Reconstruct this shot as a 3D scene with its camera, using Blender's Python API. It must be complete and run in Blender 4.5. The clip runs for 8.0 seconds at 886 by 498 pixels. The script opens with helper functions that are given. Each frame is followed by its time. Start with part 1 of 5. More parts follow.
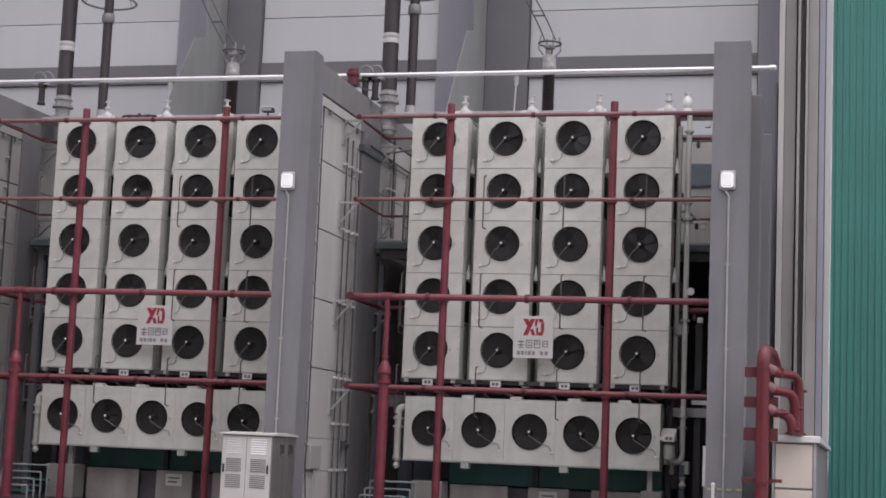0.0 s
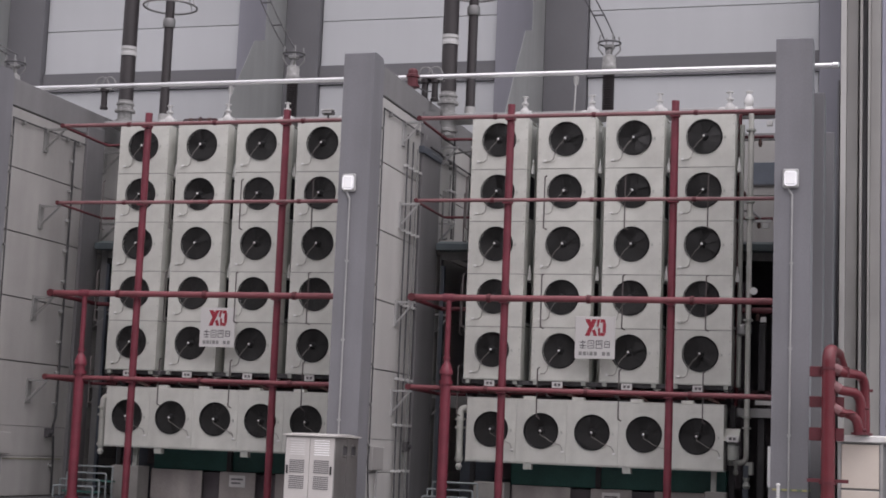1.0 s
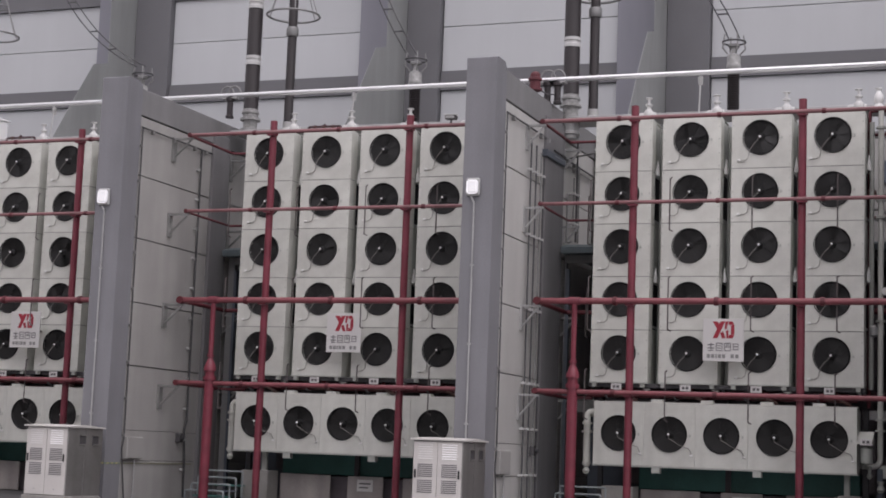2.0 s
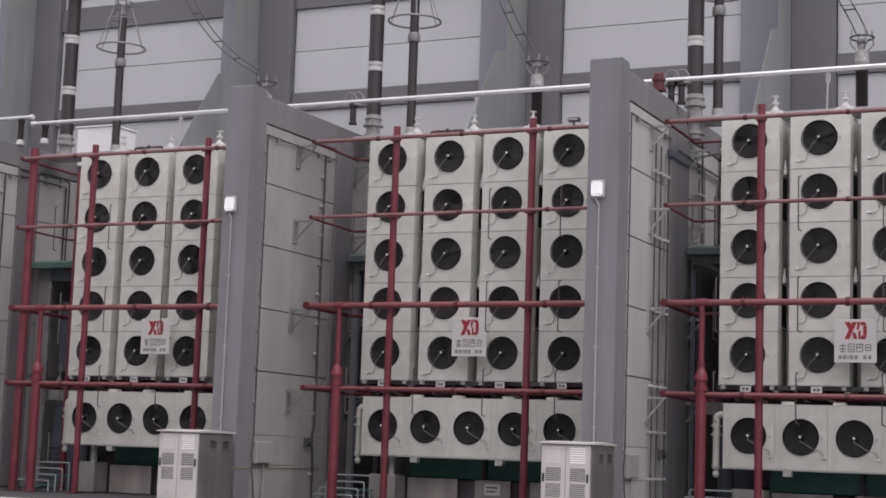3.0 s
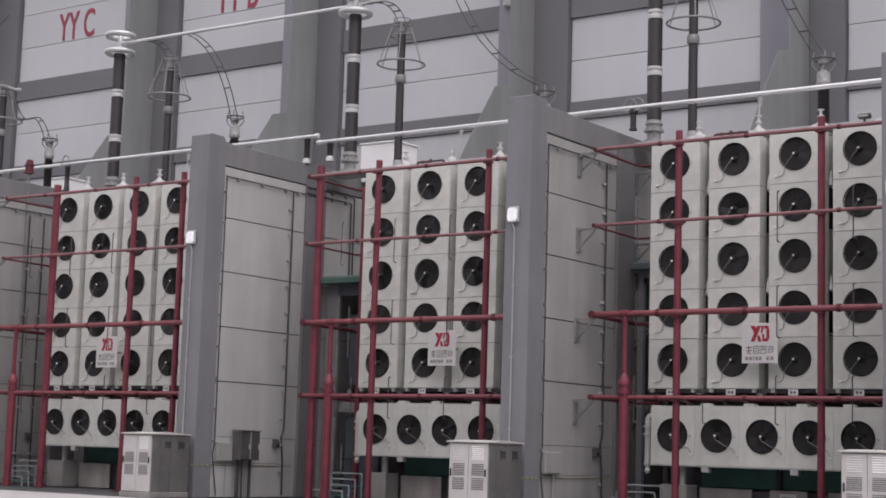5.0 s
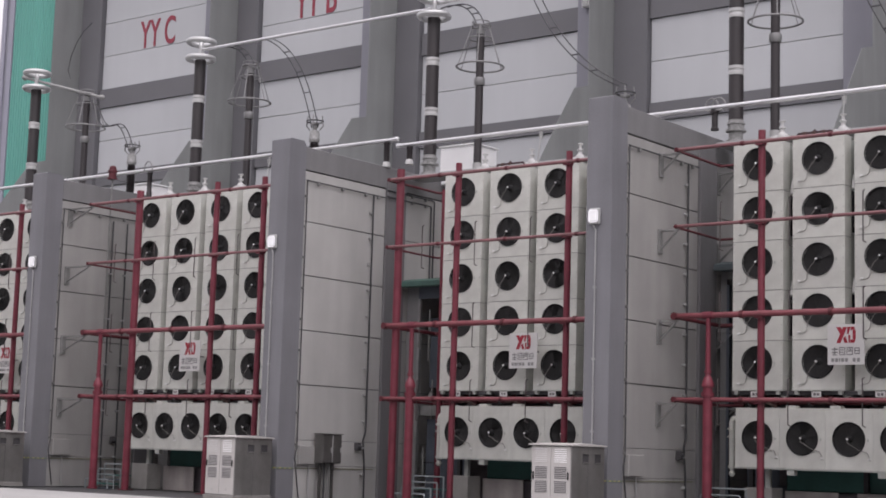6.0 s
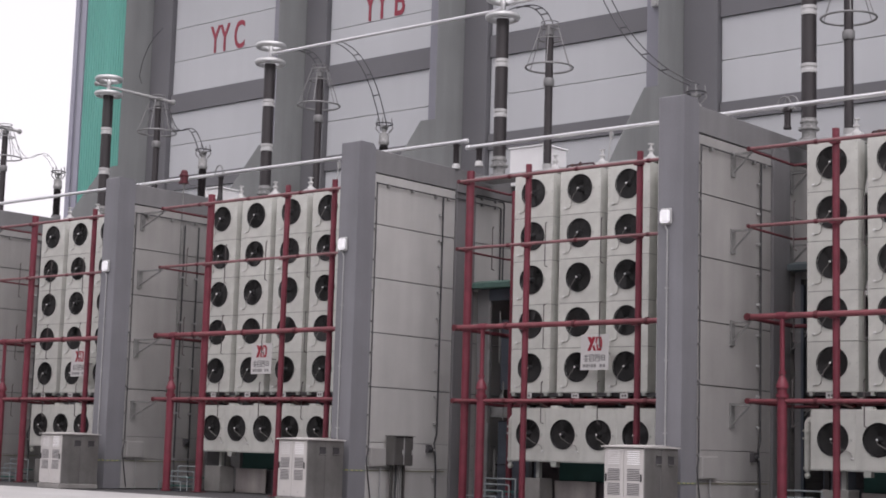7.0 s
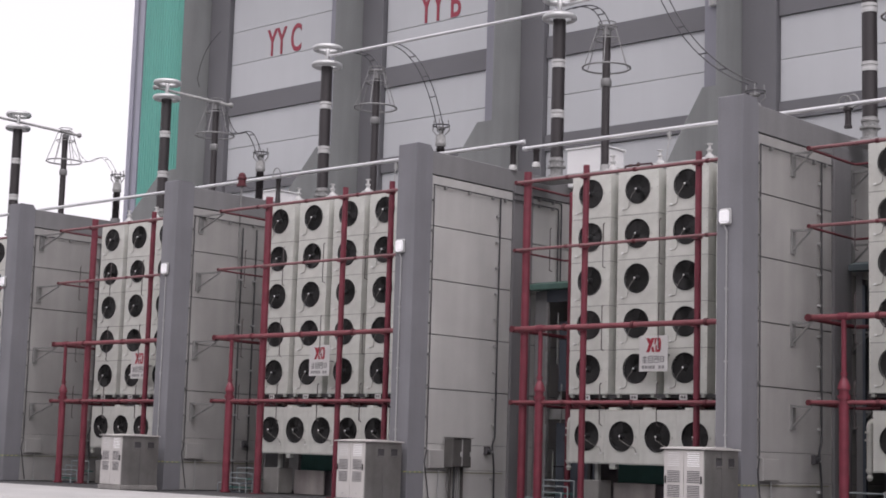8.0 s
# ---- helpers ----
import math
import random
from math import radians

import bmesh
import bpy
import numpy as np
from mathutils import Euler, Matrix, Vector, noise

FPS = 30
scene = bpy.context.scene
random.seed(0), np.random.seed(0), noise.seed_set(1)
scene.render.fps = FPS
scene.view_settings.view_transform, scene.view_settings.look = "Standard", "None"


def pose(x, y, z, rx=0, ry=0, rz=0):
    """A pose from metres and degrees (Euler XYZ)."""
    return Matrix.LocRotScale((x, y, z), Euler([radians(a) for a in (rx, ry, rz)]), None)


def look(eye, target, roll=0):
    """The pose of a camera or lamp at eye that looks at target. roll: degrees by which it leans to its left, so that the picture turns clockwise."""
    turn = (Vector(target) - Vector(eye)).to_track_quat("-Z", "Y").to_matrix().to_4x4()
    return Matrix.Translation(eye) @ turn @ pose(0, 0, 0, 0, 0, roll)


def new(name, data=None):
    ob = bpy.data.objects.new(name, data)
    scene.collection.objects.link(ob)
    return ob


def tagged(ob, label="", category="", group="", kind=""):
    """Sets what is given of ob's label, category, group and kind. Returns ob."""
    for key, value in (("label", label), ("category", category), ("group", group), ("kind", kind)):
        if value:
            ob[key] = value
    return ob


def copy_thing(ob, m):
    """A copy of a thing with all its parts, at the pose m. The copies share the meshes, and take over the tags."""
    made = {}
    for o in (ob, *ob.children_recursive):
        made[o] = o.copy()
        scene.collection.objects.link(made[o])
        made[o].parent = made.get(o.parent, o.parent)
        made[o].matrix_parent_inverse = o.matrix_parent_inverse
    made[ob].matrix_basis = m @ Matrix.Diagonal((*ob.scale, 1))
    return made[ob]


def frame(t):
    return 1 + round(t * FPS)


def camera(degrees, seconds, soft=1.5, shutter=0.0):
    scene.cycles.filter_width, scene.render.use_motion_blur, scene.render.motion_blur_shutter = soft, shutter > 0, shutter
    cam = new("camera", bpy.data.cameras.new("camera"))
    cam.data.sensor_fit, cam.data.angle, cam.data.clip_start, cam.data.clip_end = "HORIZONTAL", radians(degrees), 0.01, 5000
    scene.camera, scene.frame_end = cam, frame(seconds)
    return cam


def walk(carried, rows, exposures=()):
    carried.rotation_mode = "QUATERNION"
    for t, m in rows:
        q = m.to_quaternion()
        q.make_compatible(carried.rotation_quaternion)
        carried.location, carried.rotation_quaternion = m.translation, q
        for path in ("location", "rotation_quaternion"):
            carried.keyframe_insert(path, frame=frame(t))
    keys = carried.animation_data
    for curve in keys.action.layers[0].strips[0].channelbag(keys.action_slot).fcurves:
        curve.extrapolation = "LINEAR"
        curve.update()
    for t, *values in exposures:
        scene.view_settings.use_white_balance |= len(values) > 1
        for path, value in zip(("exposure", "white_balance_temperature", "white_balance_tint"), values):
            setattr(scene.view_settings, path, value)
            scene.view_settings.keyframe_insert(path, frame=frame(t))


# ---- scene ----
# ---- camera ----
cam = camera(30.94, 8.0, soft=1.8)
PATH = [
    (0.0, 12.376, -33.940, 1.581, 14.242, 7.208, -2.394),
    (0.5, 12.330, -33.950, 1.570, 15.004, 7.196, -2.373),
    (1.0, 12.282, -33.956, 1.559, 16.310, 7.188, -2.286),
    (1.5, 12.228, -33.957, 1.549, 18.178, 7.188, -2.248),
    (1.7, 12.199, -33.957, 1.545, 19.190, 7.189, -2.213),
    (2.8, 12.043, -33.955, 1.522, 24.110, 7.195, -2.017),
    (3.0, 12.014, -33.955, 1.518, 24.967, 7.196, -1.982),
    (3.5, 11.928, -33.924, 1.510, 27.178, 7.221, -1.871),
    (4.0, 11.843, -33.885, 1.502, 30.189, 7.239, -1.876),
    (4.5, 11.764, -33.842, 1.495, 32.632, 7.257, -1.812),
    (5.0, 11.689, -33.796, 1.488, 34.925, 7.261, -1.743),
    (5.2, 11.670, -33.787, 1.486, 35.540, 7.268, -1.736),
    (6.3, 11.563, -33.740, 1.475, 38.456, 7.306, -1.698),
    (6.5, 11.544, -33.731, 1.473, 38.876, 7.313, -1.691),
    (7.0, 11.503, -33.717, 1.469, 40.246, 7.307, -1.667),
    (7.5, 11.467, -33.706, 1.463, 41.309, 7.321, -1.666),
    (8.0, 11.435, -33.696, 1.458, 42.266, 7.322, -1.719),
]
walk(cam, [(t, pose(x, y, z, 90 + pitch, roll, yaw)) for t, x, y, z, yaw, pitch, roll in PATH],
     [(0.0, 0.68, 6500, 19), (4.5, 0.68, 6500, 19), (7.0, 0.73, 6500, 19), (8.0, 0.74, 6500, 19)])

# ---- sky, sun, exposure: a bright overcast day ----
world = bpy.data.worlds.new("overcast_sky")
scene.world = world
world.use_nodes = True
wn, wl = world.node_tree.nodes, world.node_tree.links
sky = wn.new("ShaderNodeTexSky")
sky.sky_type = "NISHITA"
sky.sun_disc = False
sky.sun_elevation, sky.sun_rotation = radians(66), radians(139)
sky.air_density, sky.dust_density = 1.0, 3.0
pale = wn.new("ShaderNodeHueSaturation")
pale.inputs["Saturation"].default_value = 0.10
wl.new(sky.outputs[0], pale.inputs["Color"])
cloud = wn.new("ShaderNodeMix")
cloud.data_type = "RGBA"
cloud.inputs[0].default_value = 0.8
cloud.inputs[7].default_value = (4.75, 4.75, 4.85, 1)
wl.new(pale.outputs[0], cloud.inputs[6])
wl.new(cloud.outputs[2], wn["Background"].inputs["Color"])
wn["Background"].inputs["Strength"].default_value = 0.132
sun = new("sun", bpy.data.lights.new("sun", "SUN"))
sun.data.energy, sun.data.angle, sun.data.color = 1.15, radians(80), (1.0, 0.98, 0.96)
sun.matrix_world = look((30, -34, 100), (0, 0, 0))


# ---- materials ----
def paint(name, colour, rough=0.55, metal=0.0, var=0.10, scale=1.5, fine=30.0, bump=0.05, streak=0.0, spread=0.0, spec=0.5):
    """Painted or plain surface: two scales of mottling, optional rain streaks, small relief."""
    m = bpy.data.materials.new(name)
    m.use_nodes = True
    nt = m.node_tree
    n, l = nt.nodes, nt.links
    b = n["Principled BSDF"]
    b.inputs["Roughness"].default_value, b.inputs["Metallic"].default_value = rough, metal
    b.inputs["Specular IOR Level"].default_value = spec
    tc = n.new("ShaderNodeTexCoord")

    def noisy(sc, detail, stretch=None):
        t = n.new("ShaderNodeTexNoise")
        t.inputs["Scale"].default_value, t.inputs["Detail"].default_value = sc, detail
        if stretch:
            mp = n.new("ShaderNodeMapping")
            mp.inputs["Scale"].default_value = stretch
            l.new(tc.outputs["Object"], mp.inputs[0])
            l.new(mp.outputs[0], t.inputs["Vector"])
        else:
            l.new(tc.outputs["Object"], t.inputs["Vector"])
        return t.outputs["Fac"]

    def remap(fac, amount):
        r = n.new("ShaderNodeMapRange")
        r.inputs[1].default_value, r.inputs[2].default_value = 0.3, 0.7
        r.inputs[3].default_value, r.inputs[4].default_value = 1 - amount, 1 + amount * 0.6
        l.new(fac, r.inputs[0])
        return r.outputs[0]

    def times(a, c):
        x = n.new("ShaderNodeMath")
        x.operation = "MULTIPLY"
        l.new(a, x.inputs[0])
        l.new(c, x.inputs[1])
        return x.outputs[0]

    big, small = noisy(scale, 4), noisy(fine, 3)
    gain = times(remap(big, var), remap(small, var * 0.5))
    if streak:
        gain = times(gain, remap(noisy(1.0, 3, (1.7, 1.7, 0.16)), streak))
    if spread:
        info = n.new("ShaderNodeObjectInfo")
        r = n.new("ShaderNodeMapRange")
        r.inputs[3].default_value, r.inputs[4].default_value = 1 - spread, 1 + spread
        l.new(info.outputs["Random"], r.inputs[0])
        gain = times(gain, r.outputs[0])
    mix = n.new("ShaderNodeMix")
    mix.data_type, mix.blend_type = "RGBA", "MULTIPLY"
    mix.inputs[0].default_value = 1.0
    mix.inputs[6].default_value = (*colour, 1)
    l.new(gain, mix.inputs[7])
    l.new(mix.outputs[2], b.inputs["Base Color"])
    rr = n.new("ShaderNodeMapRange")
    rr.inputs[3].default_value, rr.inputs[4].default_value = max(rough - 0.1, 0.05), min(rough + 0.12, 1)
    l.new(big, rr.inputs[0])
    l.new(rr.outputs[0], b.inputs["Roughness"])
    if bump:
        bp = n.new("ShaderNodeBump")
        bp.inputs["Strength"].default_value, bp.inputs["Distance"].default_value = bump, 0.02
        l.new(small, bp.inputs["Height"])
        l.new(bp.outputs[0], b.inputs["Normal"])
    return m


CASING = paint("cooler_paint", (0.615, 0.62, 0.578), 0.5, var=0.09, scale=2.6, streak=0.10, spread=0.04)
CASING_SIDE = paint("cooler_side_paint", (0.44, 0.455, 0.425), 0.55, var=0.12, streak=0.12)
BLACK = paint("fan_black", (0.042, 0.042, 0.044), 0.75, var=0.2, spec=0.15)
GUARD = paint("guard_wire", (0.055, 0.055, 0.055), 0.6, var=0.1, bump=0)
CORE = paint("radiator_core", (0.03, 0.03, 0.033), 0.9, var=0.3, fine=80, spec=0.1)
BLADE = paint("fan_blade", (0.050, 0.049, 0.050), 0.5, var=0.15, spread=0.12, spec=0.5)
CHROME = paint("hub_cap", (0.86, 0.86, 0.85), 0.3, 0.0, bump=0)
CABLE = paint("grey_cable", (0.26, 0.25, 0.235), 0.6, bump=0)
RED = paint("red_pipe_paint", (0.188, 0.033, 0.051), 0.42, var=0.22, scale=2.5, streak=0.12)
RED_DEEP = paint("glossy_red_paint", (0.135, 0.019, 0.027), 0.35, var=0.15, scale=2.5)
RED_FADED = paint("faded_red_paint", (0.235, 0.105, 0.112), 0.45, var=0.25, scale=2.0, streak=0.05)
RED_DUSTY = paint("dusty_red_paint", (0.215, 0.058, 0.070), 0.42, var=0.22, scale=2.5)
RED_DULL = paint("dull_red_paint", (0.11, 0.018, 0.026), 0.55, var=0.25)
ROD = paint("nozzle_rod", (0.10, 0.085, 0.085), 0.5)
CONCRETE_GREY = paint("grey_wall_paint", (0.208, 0.208, 0.225), 0.75, var=0.10, scale=0.6, fine=25, bump=0.12, streak=0.10)
CONCRETE_SIDE = paint("grey_beam_paint", (0.21, 0.208, 0.212), 0.8, var=0.10, scale=0.6, fine=25, bump=0.12, streak=0.10)
PILASTER = paint("pilaster_paint", (0.185, 0.182, 0.188), 0.8, var=0.10, scale=0.6, fine=25, bump=0.12, streak=0.12)
PANEL = paint("infill_panel", (0.35, 0.343, 0.331), 0.7, var=0.10, scale=0.7, streak=0.10, spread=0.03)
PANEL_PALE = paint("infill_panel_pale", (0.475, 0.47, 0.455), 0.65, var=0.08, scale=0.7, streak=0.08, spread=0.02)
HALL_PANEL = paint("hall_panel", (0.485, 0.499, 0.515), 0.6, var=0.04, scale=0.3, streak=0.02, spread=0.03)
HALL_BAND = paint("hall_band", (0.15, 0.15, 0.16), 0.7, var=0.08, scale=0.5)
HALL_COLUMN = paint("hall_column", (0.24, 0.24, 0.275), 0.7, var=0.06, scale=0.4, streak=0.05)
BUTTRESS = paint("buttress_concrete", (0.275, 0.285, 0.283), 0.8, var=0.10, scale=0.4, streak=0.10)
GREEN = paint("green_cladding", (0.053, 0.232, 0.203), 0.45, var=0.08, scale=0.4, streak=0.08)
CANOPY = paint("weathered_green_sheet", (0.07, 0.135, 0.115), 0.6, var=0.3, streak=0.2)
CANOPY_GREY = paint("blue_grey_sheet", (0.10, 0.125, 0.135), 0.6, var=0.2, streak=0.2)
# far end green: haze and sky flare are mixed into the colour
GREEN_HAZED = paint("hazed_green_cladding", (0.13, 0.40, 0.34), 0.45, var=0.06, scale=0.4, streak=0.08)
TEAL = paint("green_tank_paint", (0.05, 0.165, 0.145), 0.5, var=0.2)
LILAC = paint("trim_sheet", (0.31, 0.31, 0.375), 0.5, var=0.06)
STEEL = paint("galvanised_steel", (0.42, 0.42, 0.42), 0.45, 0.35, var=0.15)
STAINLESS = paint("stainless_sheet", (0.29, 0.283, 0.275), 0.38, 0.5, var=0.20, scale=1.3, streak=0.2)
DULL_STEEL = paint("dull_steel_sheet", (0.13, 0.125, 0.12), 0.45, 0.35, var=0.2, scale=2.0, streak=0.15)
CABINET = paint("cabinet_paint", (0.53, 0.51, 0.495), 0.45, var=0.06, streak=0.05)
ALU = paint("aluminium_tube", (0.74, 0.74, 0.755), 0.30, 0.65, var=0.06, bump=0)
RUBBER = paint("brown_shed_rubber", (0.023, 0.018, 0.020), 0.5, var=0.2)
CAGE = paint("dull_cage_metal", (0.24, 0.24, 0.24), 0.45, 0.3, var=0.15)
BAND = paint("pale_joint_band", (0.54, 0.54, 0.535), 0.4, var=0.12, scale=4.0)
HEAD = paint("grey_head_casting", (0.31, 0.31, 0.305), 0.5, 0.1, var=0.25, scale=9.0)
RING = paint("dull_aluminium", (0.58, 0.585, 0.585), 0.38, 0.55, var=0.10, bump=0)
BRIGHT = paint("bright_white_paint", (0.90, 0.90, 0.90), 0.4, var=0.03)
FITTING = paint("pale_grey_casting", (0.40, 0.40, 0.395), 0.45, 0.1, var=0.14, scale=4.0)
PORCELAIN = paint("white_fitting", (0.72, 0.72, 0.71), 0.35, var=0.08)
WIRE = paint("dark_wire", (0.07, 0.07, 0.075), 0.5, 0.3, bump=0)
# dark tone that carries the shade of the unlit bay interiors
DEPTH_SHADE = paint("depth_shade", (0.155, 0.135, 0.147), 0.9, var=0.3)
FRAME_DARK = paint("dark_frame_steel", (0.075, 0.072, 0.077), 0.6, var=0.2)
BLUEGREY = paint("blue_grey_steel", (0.09, 0.105, 0.13), 0.55, var=0.2)
BRACKET = paint("weathered_zinc", (0.27, 0.27, 0.265), 0.55, 0.2, var=0.25, scale=3.0, streak=0.15)
RAILING = paint("railing_steel", (0.30, 0.335, 0.345), 0.5, 0.2, var=0.2)
RUST = paint("rusty_casting", (0.10, 0.055, 0.048), 0.7, var=0.35, scale=6.0)
RACK_RED = paint("rack_maroon", (0.05, 0.022, 0.028), 0.6, var=0.2)
BASE_PANEL = paint("base_panel", (0.40, 0.365, 0.35), 0.75, var=0.15, streak=0.2)
PLINTH = paint("plinth_concrete", (0.28, 0.27, 0.258), 0.85, var=0.15, fine=20, bump=0.2, streak=0.15)
GROUND = paint("concrete_slab", (0.41, 0.407, 0.40), 0.85, var=0.12, scale=0.35, fine=9, bump=0.2)
YARD = paint("asphalt_yard", (0.058, 0.058, 0.060), 0.9, var=0.2, scale=0.2, fine=14, bump=0.3)
BEIGE = paint("cream_tile", (0.63, 0.565, 0.50), 0.4, var=0.05)
SIGN_WHITE = paint("sign_white", (0.64, 0.63, 0.62), 0.4, var=0.04)
SIGN_RED = paint("sign_red", (0.36, 0.03, 0.05), 0.45, var=0.05)
SIGN_TEXT = paint("sign_text_grey", (0.25, 0.245, 0.245), 0.5, var=0.05)
SIGN_GREY = paint("sign_grey", (0.13, 0.125, 0.13), 0.5, var=0.05)
LETTER = paint("letter_red", (0.29, 0.035, 0.058), 0.5, var=0.08)
YELLOW = paint("strap_yellow", (0.40, 0.38, 0.17), 0.6)
STRAP_DULL = paint("strap_olive", (0.24, 0.235, 0.17), 0.7, var=0.3, scale=5.0)
STRAP_GREEN = paint("strap_green", (0.16, 0.22, 0.13), 0.6)
LAMP = paint("lamp_diffuser", (0.85, 0.85, 0.86), 0.3, bump=0)
LAMP.node_tree.nodes["Principled BSDF"].inputs["Emission Color"].default_value = (0.95, 0.97, 1.0, 1)
LAMP.node_tree.nodes["Principled BSDF"].inputs["Emission Strength"].default_value = 0.12


# ---- mesh helpers ----
def thing(name, at=(0, 0, 0), label="", category="", group="", kind=""):
    ob = new(name)
    ob.location = at
    ob.empty_display_size = 0.2
    return tagged(ob, label, category, group, kind)


def mesh_of(name, bm, mats, smooth=False):
    me = bpy.data.meshes.new(name)
    bmesh.ops.recalc_face_normals(bm, faces=bm.faces)
    bm.to_mesh(me)
    bm.free()
    for m in mats if isinstance(mats, (list, tuple)) else [mats]:
        me.materials.append(m)
    if smooth:
        for p in me.polygons:
            p.use_smooth = True
        me.set_sharp_from_angle(angle=radians(40))
    return me


def part(name, bm, material, parent, label="", smooth=False, at=None):
    """Links a bmesh, or a mesh already made, as one object under its thing or part."""
    me = bm if isinstance(bm, bpy.types.Mesh) else mesh_of(name, bm, material, smooth)
    ob = new(name, me)
    ob.parent = parent
    if at:
        ob.location = at
    if label:
        tagged(ob, label)
    return ob


def box(x0, x1, y0, y1, z0, z1, bm=None, bevel=0.0):
    tmp = bmesh.new()
    v = [tmp.verts.new((x, y, z)) for x in (x0, x1) for y in (y0, y1) for z in (z0, z1)]
    for f in ((0, 1, 3, 2), (4, 6, 7, 5), (0, 4, 5, 1), (2, 3, 7, 6), (0, 2, 6, 4), (1, 5, 7, 3)):
        tmp.faces.new([v[i] for i in f])
    if bevel:
        bmesh.ops.bevel(tmp, geom=tmp.edges[:], offset=bevel, segments=1, affect="EDGES")
    if bm is None:
        return tmp
    join(bm, tmp)
    return bm


def join(bm, other):
    made = [bm.verts.new(v.co) for v in other.verts]
    other.verts.index_update()
    for f in other.faces:
        g = bm.faces.new([made[v.index] for v in f.verts])
        g.material_index, g.smooth = f.material_index, f.smooth
    other.free()


def lathe(profile, seg=20, bm=None, at=(0, 0, 0), axis="z"):
    """Turns (radius, height) pairs round an axis through at; ends are closed."""
    bm = bm or bmesh.new()
    rings = []
    for r, h in profile:
        ring = []
        for i in range(seg):
            a = 2 * math.pi * i / seg
            c, s = r * math.cos(a), r * math.sin(a)
            p = {"z": (c, s, h), "y": (c, h, s), "x": (h, c, s)}[axis]
            ring.append(bm.verts.new((p[0] + at[0], p[1] + at[1], p[2] + at[2])))
        rings.append(ring)
    for a, b in zip(rings, rings[1:]):
        for i in range(seg):
            j = (i + 1) % seg
            bm.faces.new((a[i], a[j], b[j], b[i]))
    bm.faces.new(rings[0][::-1])
    bm.faces.new(rings[-1])
    return bm


def torus(R, r, at=(0, 0, 0), bm=None, seg=28, sub=8):
    bm = bm or bmesh.new()
    rings = []
    for i in range(seg):
        a = 2 * math.pi * i / seg
        ring = []
        for j in range(sub):
            b = 2 * math.pi * j / sub
            d = R + r * math.cos(b)
            ring.append(bm.verts.new((at[0] + d * math.cos(a), at[1] + d * math.sin(a), at[2] + r * math.sin(b))))
        rings.append(ring)
    for i in range(seg):
        a, b = rings[i], rings[(i + 1) % seg]
        for j in range(sub):
            k = (j + 1) % sub
            bm.faces.new((a[j], b[j], b[k], a[k]))
    return bm


def tube(points, r, seg=10, bm=None, closed=False):
    """A round tube along a line of points."""
    bm = bm or bmesh.new()
    pts = [Vector(p) for p in points]
    rings, up = [], None
    for i, p in enumerate(pts):
        a = pts[i] - pts[i - 1] if i else pts[1] - pts[0]
        b = pts[i + 1] - pts[i] if i + 1 < len(pts) else a
        d = (a.normalized() + b.normalized()).normalized()
        if up is None:
            up = d.orthogonal().normalized()
        up = (up - d * up.dot(d)).normalized()
        side = d.cross(up)
        k = 1 / max(0.5, d.dot(b.normalized()))
        rings.append([bm.verts.new(p + (up * math.cos(2 * math.pi * j / seg) + side * math.sin(2 * math.pi * j / seg)) * r * (k if 0 < i < len(pts) - 1 else 1)) for j in range(seg)])
    for a, b in zip(rings, rings[1:]):
        for j in range(seg):
            k = (j + 1) % seg
            bm.faces.new((a[j], a[k], b[k], b[j]))
    bm.faces.new(rings[0][::-1])
    bm.faces.new(rings[-1])
    return bm


def bend(a, b, c, r, n=6):
    """Points of a rounded corner at b between a and c."""
    a, b, c = Vector(a), Vector(b), Vector(c)
    p, q = b + (a - b).normalized() * r, b + (c - b).normalized() * r
    return [p.lerp(b, s).lerp(b.lerp(q, s), s) for s in [i / n for i in range(n + 1)]]


def rod(p, q, r, seg=10, bm=None):
    return tube([p, q], r, seg, bm)


def prism(outline, x0, x1, bm=None):
    """An outline in (y, z) drawn out along x."""
    bm = bm or bmesh.new()
    a = [bm.verts.new((x0, y, z)) for y, z in outline]
    b = [bm.verts.new((x1, y, z)) for y, z in outline]
    n = len(outline)
    for i in range(n):
        j = (i + 1) % n
        bm.faces.new((a[i], a[j], b[j], b[i]))
    bm.faces.new(a[::-1])
    bm.faces.new(b)
    return bm


# ---- ground ----
g = bmesh.new()
box(-600, 600, -500, 700, -0.6, -0.02, g)
ground = new("ground", mesh_of("ground", g, YARD))
tagged(ground, "dark asphalt yard reaching to the horizon", "ground", kind="structure")
apron = thing("pavement", (0, 0, 0), "pale concrete apron slabs in front of the transformer bays", "pavement", kind="structure")
slab = mesh_of("slab", box(-1.99, 1.99, -1.99, 1.99, -0.15, 0.0, bevel=0.012), GROUND)
for i in range(24):
    for j in range(3):
        part("slab", slab, None, apron, at=(-80 + 4 * i, -3.76 - 4 * j, 0.0))

# ---- unseen wall, added behind the camera to block low sky light ----
bw = thing("wall_south", (0, -38, 0), "plain tall grey concrete wall, added unseen to block low sky light", "wall", kind="structure")
part("panel", box(-170, 14, -0.4, 0, -0.02, 19.0, bevel=0.03), HALL_BAND, bw)
part("coping", box(-170, 14, -0.5, 0.1, 19.004, 19.15, bevel=0.03), PLINTH, bw)

